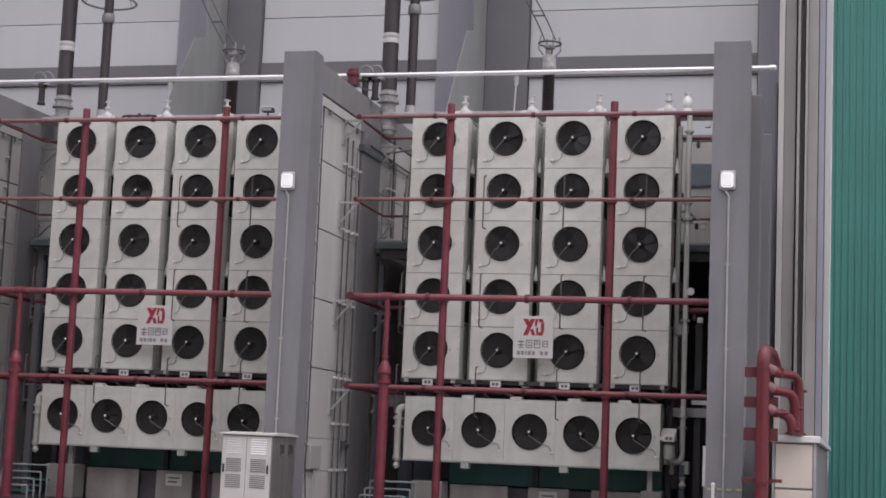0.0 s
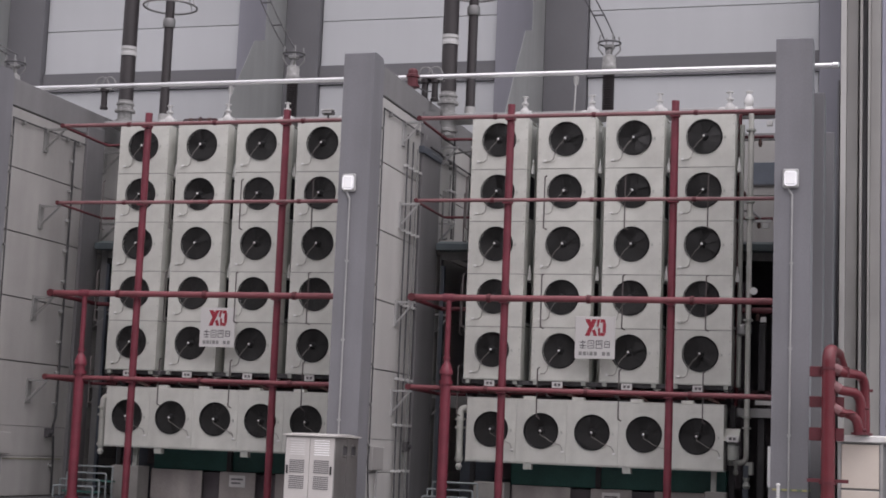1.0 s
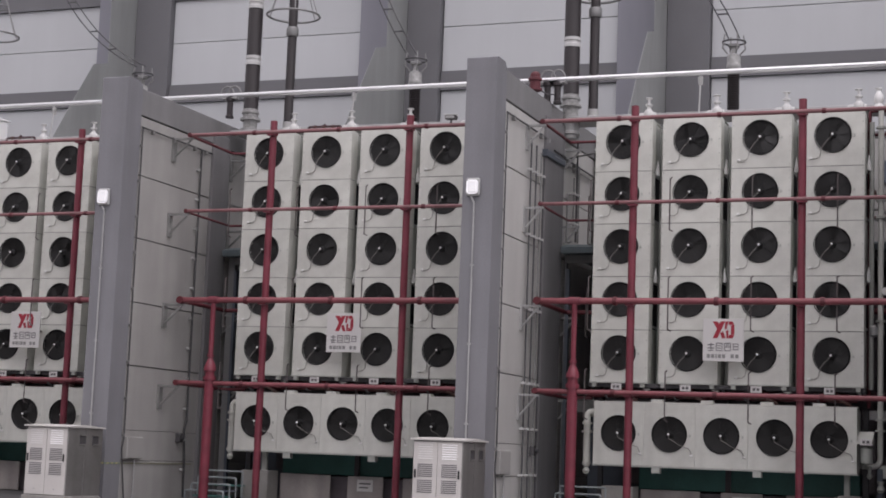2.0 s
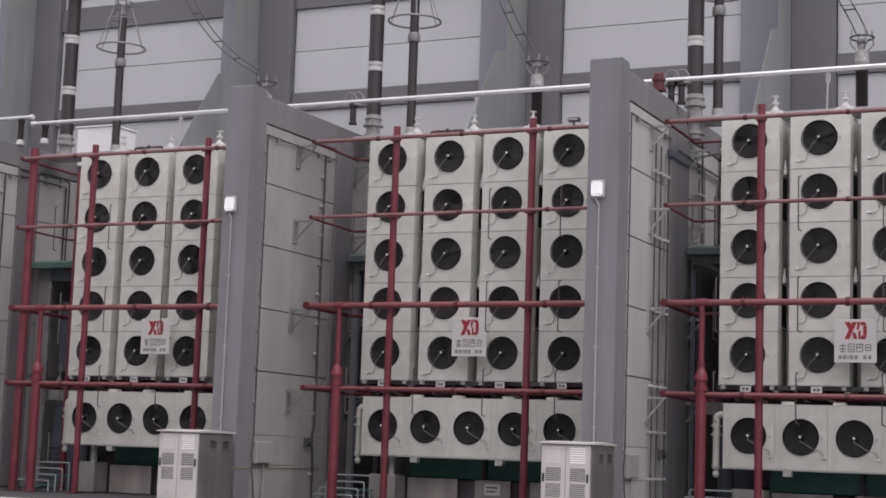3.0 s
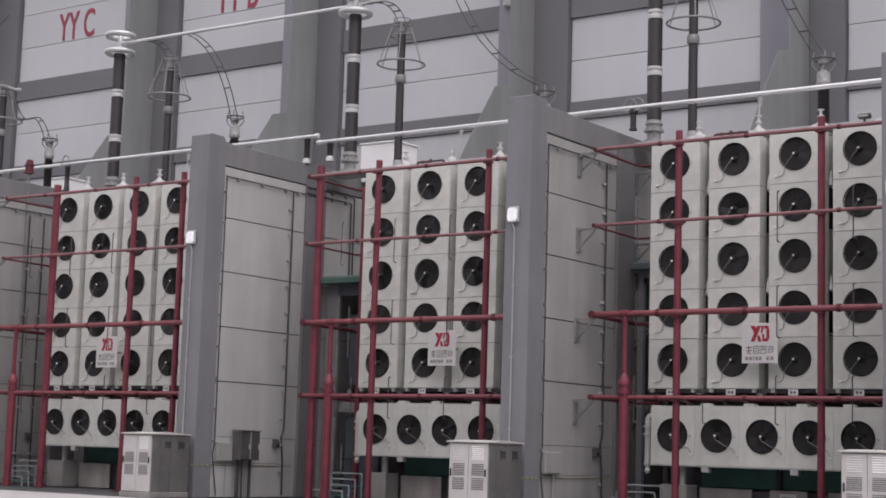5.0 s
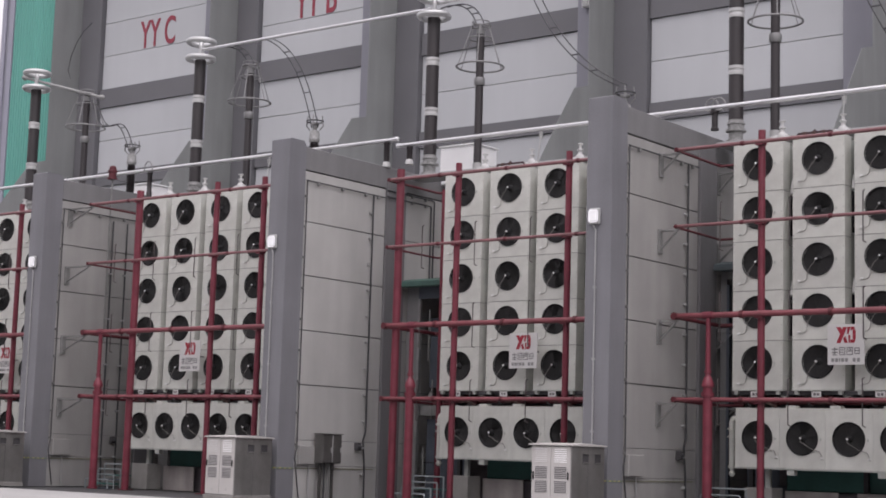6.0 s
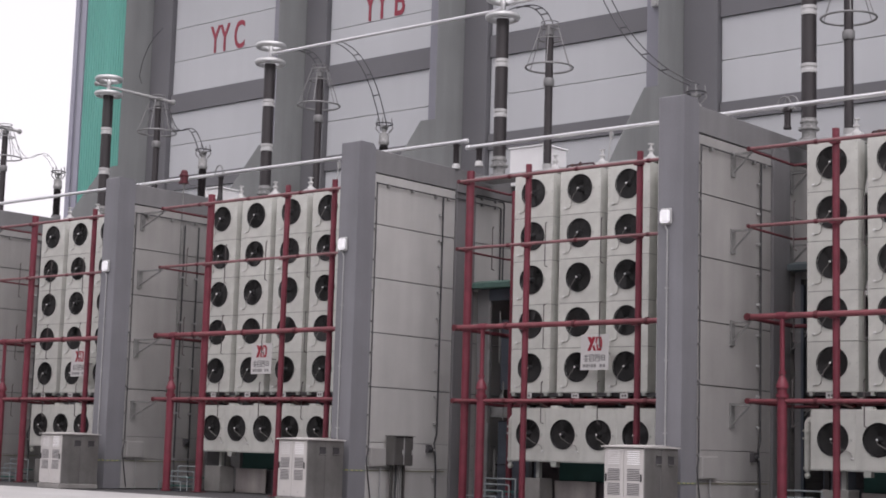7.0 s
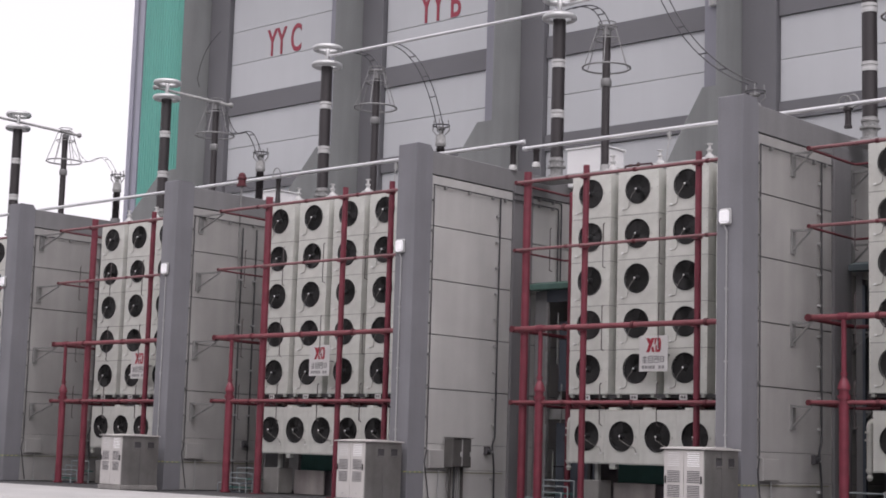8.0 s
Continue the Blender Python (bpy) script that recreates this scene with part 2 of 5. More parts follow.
# ---- fire walls between the bays ----
JOINTS = (0.0, 1.0, 1.76, 3.38, 4.99, 6.62, 8.23, 9.76)
WALLS = [(10.16, 0.12), (0.30, 0.12), (-9.53, 0.12), (-20.70, 0.12), (-32.30, 0.40), (-42.05, 0.40)]
TOP = 10.6
for n, (xr, yf) in enumerate(WALLS, 1):
    xl, s = xr - 0.74, yf - 0.12
    w = thing("wall_%d" % n, (xr, yf, 0), "grey painted concrete fire wall with pale infill panels beside a transformer bay", "fire wall", "fire walls between bays", "structure")
    part("column", prism([(0, 0), (0, TOP), (0.06, TOP + 0.03), (0.6, TOP + 0.03), (0.72, TOP - 0.12), (0.72, 0)], -0.765 if n == 1 else -0.74, 0.0), CONCRETE_GREY, w)
    deep = 5.4 if n == 1 else 15.4
    back = 0.36 if n == 1 else 0.0
    part("top_beam", box(-0.72, -0.012 - back, 0.72, deep, 9.78, TOP - 0.13, bevel=0.015), CONCRETE_SIDE, w)
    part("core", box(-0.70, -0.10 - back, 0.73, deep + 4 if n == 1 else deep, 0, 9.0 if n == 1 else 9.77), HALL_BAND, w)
    part("pilaster", box(-0.76, 0.01 if n == 1 else 0.05, 3.86 if n == 2 else 4.50, 5.25 if n == 1 else 5.45, 0, 10.44 if n == 1 else 10.05, bevel=0.015), HALL_BAND if n == 1 else PILASTER, w)
    face = PANEL_PALE if n in (2, 4) else PANEL
    for a, b in zip(JOINTS, JOINTS[1:]):
        lo, hi = (0.006 if a < 2 else 0.015), (0.006 if b < 2 else 0.015)
        part("panel", box(-0.11 - back, -0.03 - back, 0.735, 4.49, a + lo, b - hi, bevel=0.006), face, w)
        part("panel", box(-0.11 - back, -0.03 - back, 5.46, 8.1 if n == 1 else 9.4, a + lo, b - hi, bevel=0.006), face, w)
    if n == 1:
        part("pilaster", box(-0.76, 0.06, 8.2, 9.0, 0, 10.23, bevel=0.015), HALL_BAND, w)
    # cable rail under the beam with its clips, and the riser conduits
    if n == 1:
        continue
    rail = thing("conduit_rail", (xr, yf, 9.46), "thin dark cable conduit clipped along the wall panels", "conduit", "wall conduits")
    part("conduit", tube([(0.03, 0.76, 0), (0.03, 4.42, 0)], 0.022, 8), WIRE, rail)
    for y in (1.3, 2.4, 3.5, 4.1):
        part("clip", box(-0.03, 0.06, y - 0.05, y + 0.04, -0.09, 0.03, bevel=0.008), BRACKET, rail)
    if n not in (2, 5):
        drop = [(0.03, 3.85, 0.0), (0.03, 3.85, -7.1), (0.05, 3.82, -7.4), (0.03, 3.74, -7.65), (0.03, 3.78, -7.9), (0.03, 3.84, -8.4), (0.03, 3.86, -9.4)]
        part("conduit", tube(drop, 0.026, 8), WIRE, rail, smooth=True)
        for k in range(11):
            part("clip", box(-0.03, 0.055, 3.70, 3.80, -0.62 - 0.81 * k, -0.55 - 0.81 * k, bevel=0.01), FITTING, rail)
    edge = [(0.02, 0.80, -0.02), (0.02, 0.80, -7.9)] + bend((0.02, 0.80, -7.9), (0.02, 0.72, -8.2), (0.02, 0.80, -8.6), 0.1)[1:] + [(0.02, 0.95, -9.4)]
    part("conduit", tube(edge, 0.018, 6), WIRE, rail)
    for k in range(9):
        part("clip", box(-0.03, 0.045, 0.735, 0.785, -0.50 - 0.92 * k, -0.44 - 0.92 * k, bevel=0.008), BRACKET, rail)
    if n in (2, 4):
        behind = thing("conduit_rail", (xr, yf, 9.0), "pair of thin dark conduits along the rear wall panels", "conduit", "rear wall conduits")
        for d, end in (((0.24, 8.5), (0.10, 8.2)) if n == 2 else ((0.70, 6.92), (0.50, 6.76))):
            part("conduit", tube([(0.09, 4.42, d), (0.09, 5.4, d), (0.03, 5.5, d), (0.03, end - 0.1, d)] + bend((0.03, end - 0.1, d), (0.03, end, d), (0.03, end, d - 1), 0.08, 4)[1:] + [(0.03, end, -1.9)], 0.024, 8), WIRE if d > 0.2 else BRACKET, behind)
            for y in (5.8, 6.5):
                part("clip", box(-0.03, 0.06, y - 0.04, y + 0.04, d - 0.07, d + 0.03), BRACKET, behind)

# ---- valve hall behind the bays ----
hall = thing("valve_hall", (0, 16, 0), "tall grey valve hall with pale wall panels, dark bands and green end cladding", "building", kind="structure")
YW = 1.5
part("back_wall", box(-56.3, 11.5, YW + 0.12, YW + 0.6, 0, 27.5), HALL_BAND, hall)
COLS = ((-54.1, -51.9, -50.4), (-42.83, -40.72, -39.38), (-33.0, -31.1, -29.83), (-21.88, -20.24, -18.75), (-10.9, -9.1, -7.83), (-1.4, 0.28, 1.73), (9.3, 10.35, 10.9))
for k, (xa, xf, xb) in enumerate(COLS):
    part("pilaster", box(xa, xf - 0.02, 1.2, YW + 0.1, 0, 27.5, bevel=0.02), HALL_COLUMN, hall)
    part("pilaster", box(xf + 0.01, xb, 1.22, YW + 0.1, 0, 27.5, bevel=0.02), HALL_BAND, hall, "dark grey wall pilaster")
    if k < 6:
        part("buttress", prism([(1.6, 9.0), (1.6, 27.5), (-0.5, 27.5), (-0.5, 15.25), (-1.4, 15.0), (-2.7, 13.2), (-4.7, 10.3), (-4.7, 9.0)], xf - 0.018, xf), BUTTRESS, hall)
# stepped corner: the pale fins paint its lit right-hand faces
for x0, x1, y0, mt, hi in ((9.94, 10.0, 0.0, HALL_BAND, 13.45), (10.05, 10.22, -0.5, PANEL_PALE, 27.4), (10.225, 10.56, -0.2, PANEL, 27.4),
                           (10.565, 10.61, 0.3, FRAME_DARK, 27.4), (10.62, 10.70, -0.5, PANEL, 27.4), (10.705, 10.83, -0.1, HALL_BAND, 27.4),
                           (10.86, 10.935, -0.5, PANEL, 27.4), (10.94, 11.24, -0.3, PANEL, 27.4)):
    part("corner_fin", box(x0, x1, y0, YW + 0.1, 0, hi, bevel=0.01), mt, hall)
LEVELS = ((8.0, 11.0), (11.0, 14.1), (14.78, 16.4), (16.4, 18.06), (19.0, 20.7), (20.7, 22.4), (22.4, 24.3), (25.0, 27.4))
for (_, _, a), (b, _, _) in zip(COLS, COLS[1:]):
    for lo, hi in LEVELS:
        part("panel", box(a + 0.03, b - 0.03, YW, YW + 0.13, lo + 0.012, hi - 0.012, bevel=0.008), HALL_PANEL, hall)
    for lo, hi in ((14.1, 14.78), (18.06, 19.0), (24.3, 25.0)):
        part("band", box(a + 0.02, b - 0.02, YW - 0.10, YW + 0.12, lo, hi), HALL_BAND, hall)
part("roof", box(-57.2, 40, -0.3, 30, 27.5, 27.9), HALL_BAND, hall)


def corrugated(x0, x1, pitch=0.2, depth=0.045):
    """Ribbed sheet standing on the ground, closed at the back."""
    bm, x, line = bmesh.new(), x0, []
    while x < x1:
        line += [(x, 0), (x + pitch * 0.55, 0), (x + pitch * 0.65, -depth), (x + pitch * 0.9, -depth)]
        x += pitch
    line.append((line[-1][0] + 0.02, 0))
    lo = [bm.verts.new((x, y, 0)) for x, y in line]
    hi = [bm.verts.new((x, y, 27.5)) for x, y in line]
    for i in range(len(line) - 1):
        bm.faces.new((lo[i], lo[i + 1], hi[i + 1], hi[i]))
    return bm


part("cladding", corrugated(-55.75, -52.6), GREEN_HAZED, hall, "green ribbed metal cladding")
part("cladding", corrugated(11.66, 30.0), GREEN, hall, "green ribbed metal cladding")
part("end_block", box(11.7, 30, 0.05, 14, 0, 27.4), HALL_BAND, hall)
part("end_block", box(-56.3, -52.6, 0.05, 14, 0, 27.4), HALL_BAND, hall)
part("corner_trim", box(-56.76, -56.42, -0.05, 0.5, 0, 27.5, bevel=0.02), LILAC, hall)
part("corner_trim", box(-56.41, -56.14, 0.02, 0.5, 0, 27.5, bevel=0.02), HALL_COLUMN, hall)
part("corner_trim", box(-56.13, -55.77, -0.08, 0.5, 0, 27.5, bevel=0.02), LILAC, hall)
part("corner_trim", box(11.255, 11.44, -0.25, 0.5, 0, 27.5, bevel=0.02), LILAC, hall)
part("corner_trim", box(11.455, 11.64, -0.2, 0.5, 0, 27.5, bevel=0.02), HALL_PANEL, hall)


def letters(text, x, z, high, wide):
    cu = bpy.data.curves.new("letters", "FONT")
    cu.body, cu.size, cu.extrude, cu.align_x = text, 1.0, 0.012, "LEFT"
    cu.offset = 0.012
    tmp = new("letters", cu)
    bpy.context.view_layer.update()
    me = bpy.data.meshes.new_from_object(tmp.evaluated_get(bpy.context.evaluated_depsgraph_get()))
    bpy.data.objects.remove(tmp)
    xs, ys = [v.co.x for v in me.vertices], [v.co.y for v in me.vertices]
    kx, ky = wide / (max(xs) - min(xs)), high / (max(ys) - min(ys))
    x0, y0 = min(xs), min(ys)
    for v in me.vertices:
        v.co = ((v.co.x - x0) * kx, -v.co.z, (v.co.y - y0) * ky)
    me.materials.clear()
    me.materials.append(LETTER)
    ob = new("painted_letters", me)
    ob.location = (x, 16 + YW - 0.02, z)
    return tagged(ob, "faded red phase letters on the pale hall wall panel", "lettering", "phase letters")


letters("YY C", -47.7, 20.75, 1.4, 2.5)
letters("YY B", -37.3, 20.75, 1.4, 2.5)

t = thing("wall_lamp", (-21.4, 17.19, 18.96), "small white floodlight fixed to the grey hall pilaster", "lamp")
part("housing", box(-0.16, 0.16, -0.22, 0.0, -0.14, 0.14, bevel=0.03), PORCELAIN, t)
part("lens", box(-0.12, 0.12, -0.235, -0.22, -0.10, 0.10), FITTING, t)

# ---- things on the fire walls ----


def wall_lamp(x, y, z):
    t = thing("wall_lamp", (x, y, z), "white square bulkhead lamp on the pillar with a thin conduit below", "lamp", "pillar lamps")
    part("housing", box(-0.17, 0.17, -0.09, 0.0, -0.21, 0.21, bevel=0.035), STEEL, t)
    part("diffuser", box(-0.135, 0.135, -0.14, -0.085, -0.17, 0.17, bevel=0.05), LAMP, t, "glowing white diffuser")
    part("conduit", tube([(-0.06, -0.03, -0.2), (0.03, -0.03, -0.36), (0.03, -0.03, -0.45), (0.03, -0.03, -z + 0.05)], 0.022, 8), STEEL, t)
    for k in (2, 4, 6):
        part("clip", box(-0.01, 0.07, -0.06, 0.0, -k * 0.9 - 0.02, -k * 0.9 + 0.02), STEEL, t)


for x, y, z in ((9.74, 0.12, 7.56), (-0.17, 0.12, 7.56), (-10.0, 0.12, 7.54), (-21.2, 0.12, 7.54), (-32.72, 0.40, 7.54), (-42.78, 0.40, 7.60)):
    wall_lamp(x, y, z)


def cabinet():
    """Two-door terminal cabinet; its front looks along -y. Origin: front left foot."""
    t = thing("terminal_cabinet", (0, 0, 0), "pale two-door outdoor terminal cabinet with louvred doors and stainless sides", "cabinet", "terminal cabinets")
    W, D, H = 1.14, 1.5, 1.80
    part("plinth", box(-0.03, W + 0.03, -0.03, D + 0.02, 0, 0.15, bevel=0.012), PLINTH, t, "pale concrete plinth")
    part("body", box(0, W, 0.03, D, 0.15, H - 0.04, bevel=0.008), STAINLESS, t)
    part("roof", prism([(-0.06, H - 0.04), (-0.06, H - 0.012), (D * 0.5, H + 0.03), (D + 0.04, H - 0.012), (D + 0.04, H - 0.04)], -0.05, W + 0.05), CABINET, t)
    for k, x0 in enumerate((0.02, W / 2 + 0.005)):
        x1 = x0 + W / 2 - 0.025
        d = part("door", box(x0, x1, 0.0, 0.035, 0.17, H - 0.07, bevel=0.006), CABINET, t, "pale louvred steel door")
        # right door's top louvres are painted whiter for the light on them
        for z0, cnt, step, m in ((1.36, 7, 0.05, BRIGHT if k else SIGN_WHITE), (0.98, 7, 0.042, SIGN_GREY), (0.64, 7, 0.042, SIGN_GREY)):
            for i in range(cnt):
                z = z0 + i * step
                bm = prism([(-0.012, z), (0.001, z + 0.02), (0.001, z - 0.002)], x0 + 0.10, x1 - 0.10)
                part("louvre", bm, m, d)
        hx = x0 + 0.05 if k == 0 else x1 - 0.05
        part("handle", box(hx - 0.018, hx + 0.018, -0.03, 0.0, 0.95, 1.13, bevel=0.006), BLACK, d)
        part("lock", lathe([(0.02, -0.012), (0.02, 0.0)], 10, at=((x0 + x1) / 2, 0, 0.3), axis="y"), STEEL, d)
    for y in (0.64, 1.18):
        vent = part("side_vent", box(W - 0.002, W + 0.010, y - 0.13, y + 0.13, 1.34, 1.57, bevel=0.006), FRAME_DARK, t, "dark side vent")
        part("vent_hood", prism([(y - 0.14, 1.575), (y - 0.14, 1.60), (y + 0.14, 1.60), (y + 0.14, 1.575)], W - 0.002, W + 0.05), STAINLESS, vent)
        part("vent_lip", box(W + 0.011, W + 0.022, y - 0.12, y + 0.12, 1.345, 1.38, bevel=0.004), STAINLESS, vent)
    part("side_seam", box(W - 0.002, W + 0.006, 0.745, 0.755, 0.14, H - 0.08), SIGN_GREY, t)
    return t


cab = cabinet()
CABS = ((-0.72, -1.62), (-10.6, -1.62), (-21.82, -1.62), (-33.1, -1.62), (-44.2, -1.62))
cab.location = (*CABS[0], 0)
for x, y in CABS[1:]:
    copy_thing(cab, pose(x, y, 0))


def wall_box(name, x, y, z, sy, sz, sx, material, label, category="box"):
    t = thing(name, (x, y, z), label, category)
    part("body", box(-0.03, sx, 0, sy, 0, sz, bevel=0.012), material, t)
    part("door", box(sx, sx + 0.008, 0.02, sy - 0.02, 0.02, sz - 0.02, bevel=0.003), material, t)
    part("conduit", rod((sx * 0.5, sy * 0.6, 0), (sx * 0.5, sy * 0.6, -z), 0.018, 8), STEEL, t)
    return t


cb = thing("control_box", (-20.66, 1.60, 0), "dull grey two-door steel control box on legs against the fire wall", "control box")
part("body", box(0.05, 0.38, 0, 0.85, 1.10, 1.95, bevel=0.012), DULL_STEEL, cb)
part("hood", box(0.03, 0.44, -0.02, 0.87, 1.955, 1.975, bevel=0.004), DULL_STEEL, cb)
for y0, y1 in ((0.03, 0.405), (0.445, 0.82)):
    d = part("door", box(0.382, 0.40, y0, y1, 1.13, 1.92, bevel=0.006), DULL_STEEL, cb)
    part("handle", box(0.40, 0.43, y1 - 0.07, y1 - 0.03, 1.42, 1.56, bevel=0.006), FITTING, d)
part("door_strip", box(0.382, 0.405, 0.41, 0.44, 1.13, 1.92), FITTING, cb, "pale strip between the doors")
for y0 in (0.12, 0.66):
    part("leg", box(0.12, 0.19, y0, y0 + 0.07, 0, 1.10), DULL_STEEL, cb)
for y0 in (0.3, 0.42, 0.52):
    part("conduit", rod((0.2, y0, 0), (0.2, y0, 1.1), 0.026, 8), WIRE if y0 < 0.4 else BRACKET, cb)
for x, y in ((-9.53, 0.12), (-20.70, 0.12), (-32.30, 0.4), (-42.05, 0.4), (0.30, 0.12)):
    wall_box("junction_box", x, y + 0.85, 1.05, 0.75, 0.55, 0.10, PANEL, "pale flat junction box low on the wall panel", category="junction box")
    sb = thing("socket_box", (x, y + 3.40, 1.50), "small black socket box on the wall panel", "socket box")
    part("body", box(-0.03, 0.10, 0, 0.19, 0, 0.24, bevel=0.01), FRAME_DARK, sb)
    part("plug", lathe([(0.06, 0), (0.06, 0.06), (0.04, 0.08)], 12, at=(0.10, 0.1, 0.12), axis="x"), WIRE, sb)
for x, y in ((10.16, 0.12), (-9.53, 0.12), (-20.70, 0.12), (-32.30, 0.4), (-42.05, 0.4)):
    es = thing("earthing_strap", (x, y, 0.92 if x < 5 else 1.02), "yellow and green striped earthing strap on the pillar foot", "strap", "earthing straps")
    if x < 5:
        part("strap", box(-0.028, -0.012, 0.7, 4.3, 0, 0.03), STRAP_DULL, es, "faded olive strap along the wall panel")
    for i in range(7):
        part("stripe", box(0.0, 0.012, -0.012 + i * 0.1, 0.088 + i * 0.1, 0, 0.032), YELLOW if i % 2 else STRAP_GREEN, es)
    for i in range(7):
        part("stripe", box(-0.72 + i * 0.1, -0.62 + i * 0.1, -0.015, 0.0, 0, 0.04), STRAP_GREEN if i % 2 else YELLOW, es)

jb = thing("junction_box", (9.38, 0.30, 1.08), "small pale junction box on the side of the pillar", "junction box")
part("body", box(-0.06, 0.01, 0, 0.3, 0, 0.84, bevel=0.01), PORCELAIN, jb)
part("conduit", rod((-0.03, 0.15, 0), (-0.03, 0.15, -1.06), 0.02, 8), STEEL, jb)
part("clip", box(-0.07, 0.0, 0.08, 0.22, -0.5, -0.46), STEEL, jb)

# bundle of conduits on the wall of the first bay
bundle = thing("conduit_bundle", (0.30, 0.12, 0), "four thin vertical steel conduits clipped to the pale wall panels", "conduit")
for i, y in enumerate((2.62, 3.04, 3.42, 3.66)):
    part("conduit", tube([(0.05, y, 9.2 - 0.1 * i), (0.05, y, 1.2 + 0.1 * i), (0.05, y + 0.05, 0.05)], 0.022, 8), BRACKET if i == 2 else WIRE, bundle)
    for z in (1.0, 2.1, 3.2, 5.0, 6.8, 8.4):
        part("clip", box(-0.03, 0.09, y - 0.06, y + 0.06, z, z + 0.06, bevel=0.008), BAND, bundle)


pair = thing("conduit_pair", (-32.30, 0.40, 0), "two dark vertical conduits clipped to the wall panels", "conduit")
for i, y in enumerate((2.97, 3.62)):
    part("conduit", tube([(0.06, y, 9.3), (0.06, y, 1.0), (0.06, y + 0.05, 0.05)], 0.028, 8), WIRE, pair)
    for z in (1.0, 2.6, 4.2, 5.8, 7.4):
        part("clip", box(-0.03, 0.10, y - 0.06, y + 0.06, z, z + 0.06), STEEL, pair)


def siren(x, y, z, drop):
    t = thing("red_siren", (x, y, z), "dull red alarm housing on a thin pole beside the fire wall", "alarm", "red alarms")
    part("pole", tube([(0, 0, -drop), (0, 0, 0.2)], 0.03, 8), BRACKET, t)
    part("housing", lathe([(0.14, 0.2), (0.14, 0.40), (0.175, 0.41), (0.175, 0.47), (0.13, 0.49), (0.125, 0.58), (0.09, 0.63), (0.03, 0.65)], 14), RED_DULL, t)
    part("base", lathe([(0.19, 0.15), (0.19, 0.2)], 14), RED_DULL, t)
    part("cable", tube([(0.1, 0, 0.2), (0.2, 0.05, 0.12), (0.32, 0.1, 0.06), (0.45, 0.2, 0.08)], 0.018, 6), WIRE, t)
    for z2 in (0.9, 2.4, 3.9):
        if z2 < drop:
            part("clip", box(-0.14, 0.05, -0.03, 0.03, -z2 - 0.03, -z2 + 0.03), BRACKET, t)


siren(-0.08, 4.2, TOP - 0.01, 0.13)
siren(-32.30, 3.25, TOP + 0.05, 5.6)


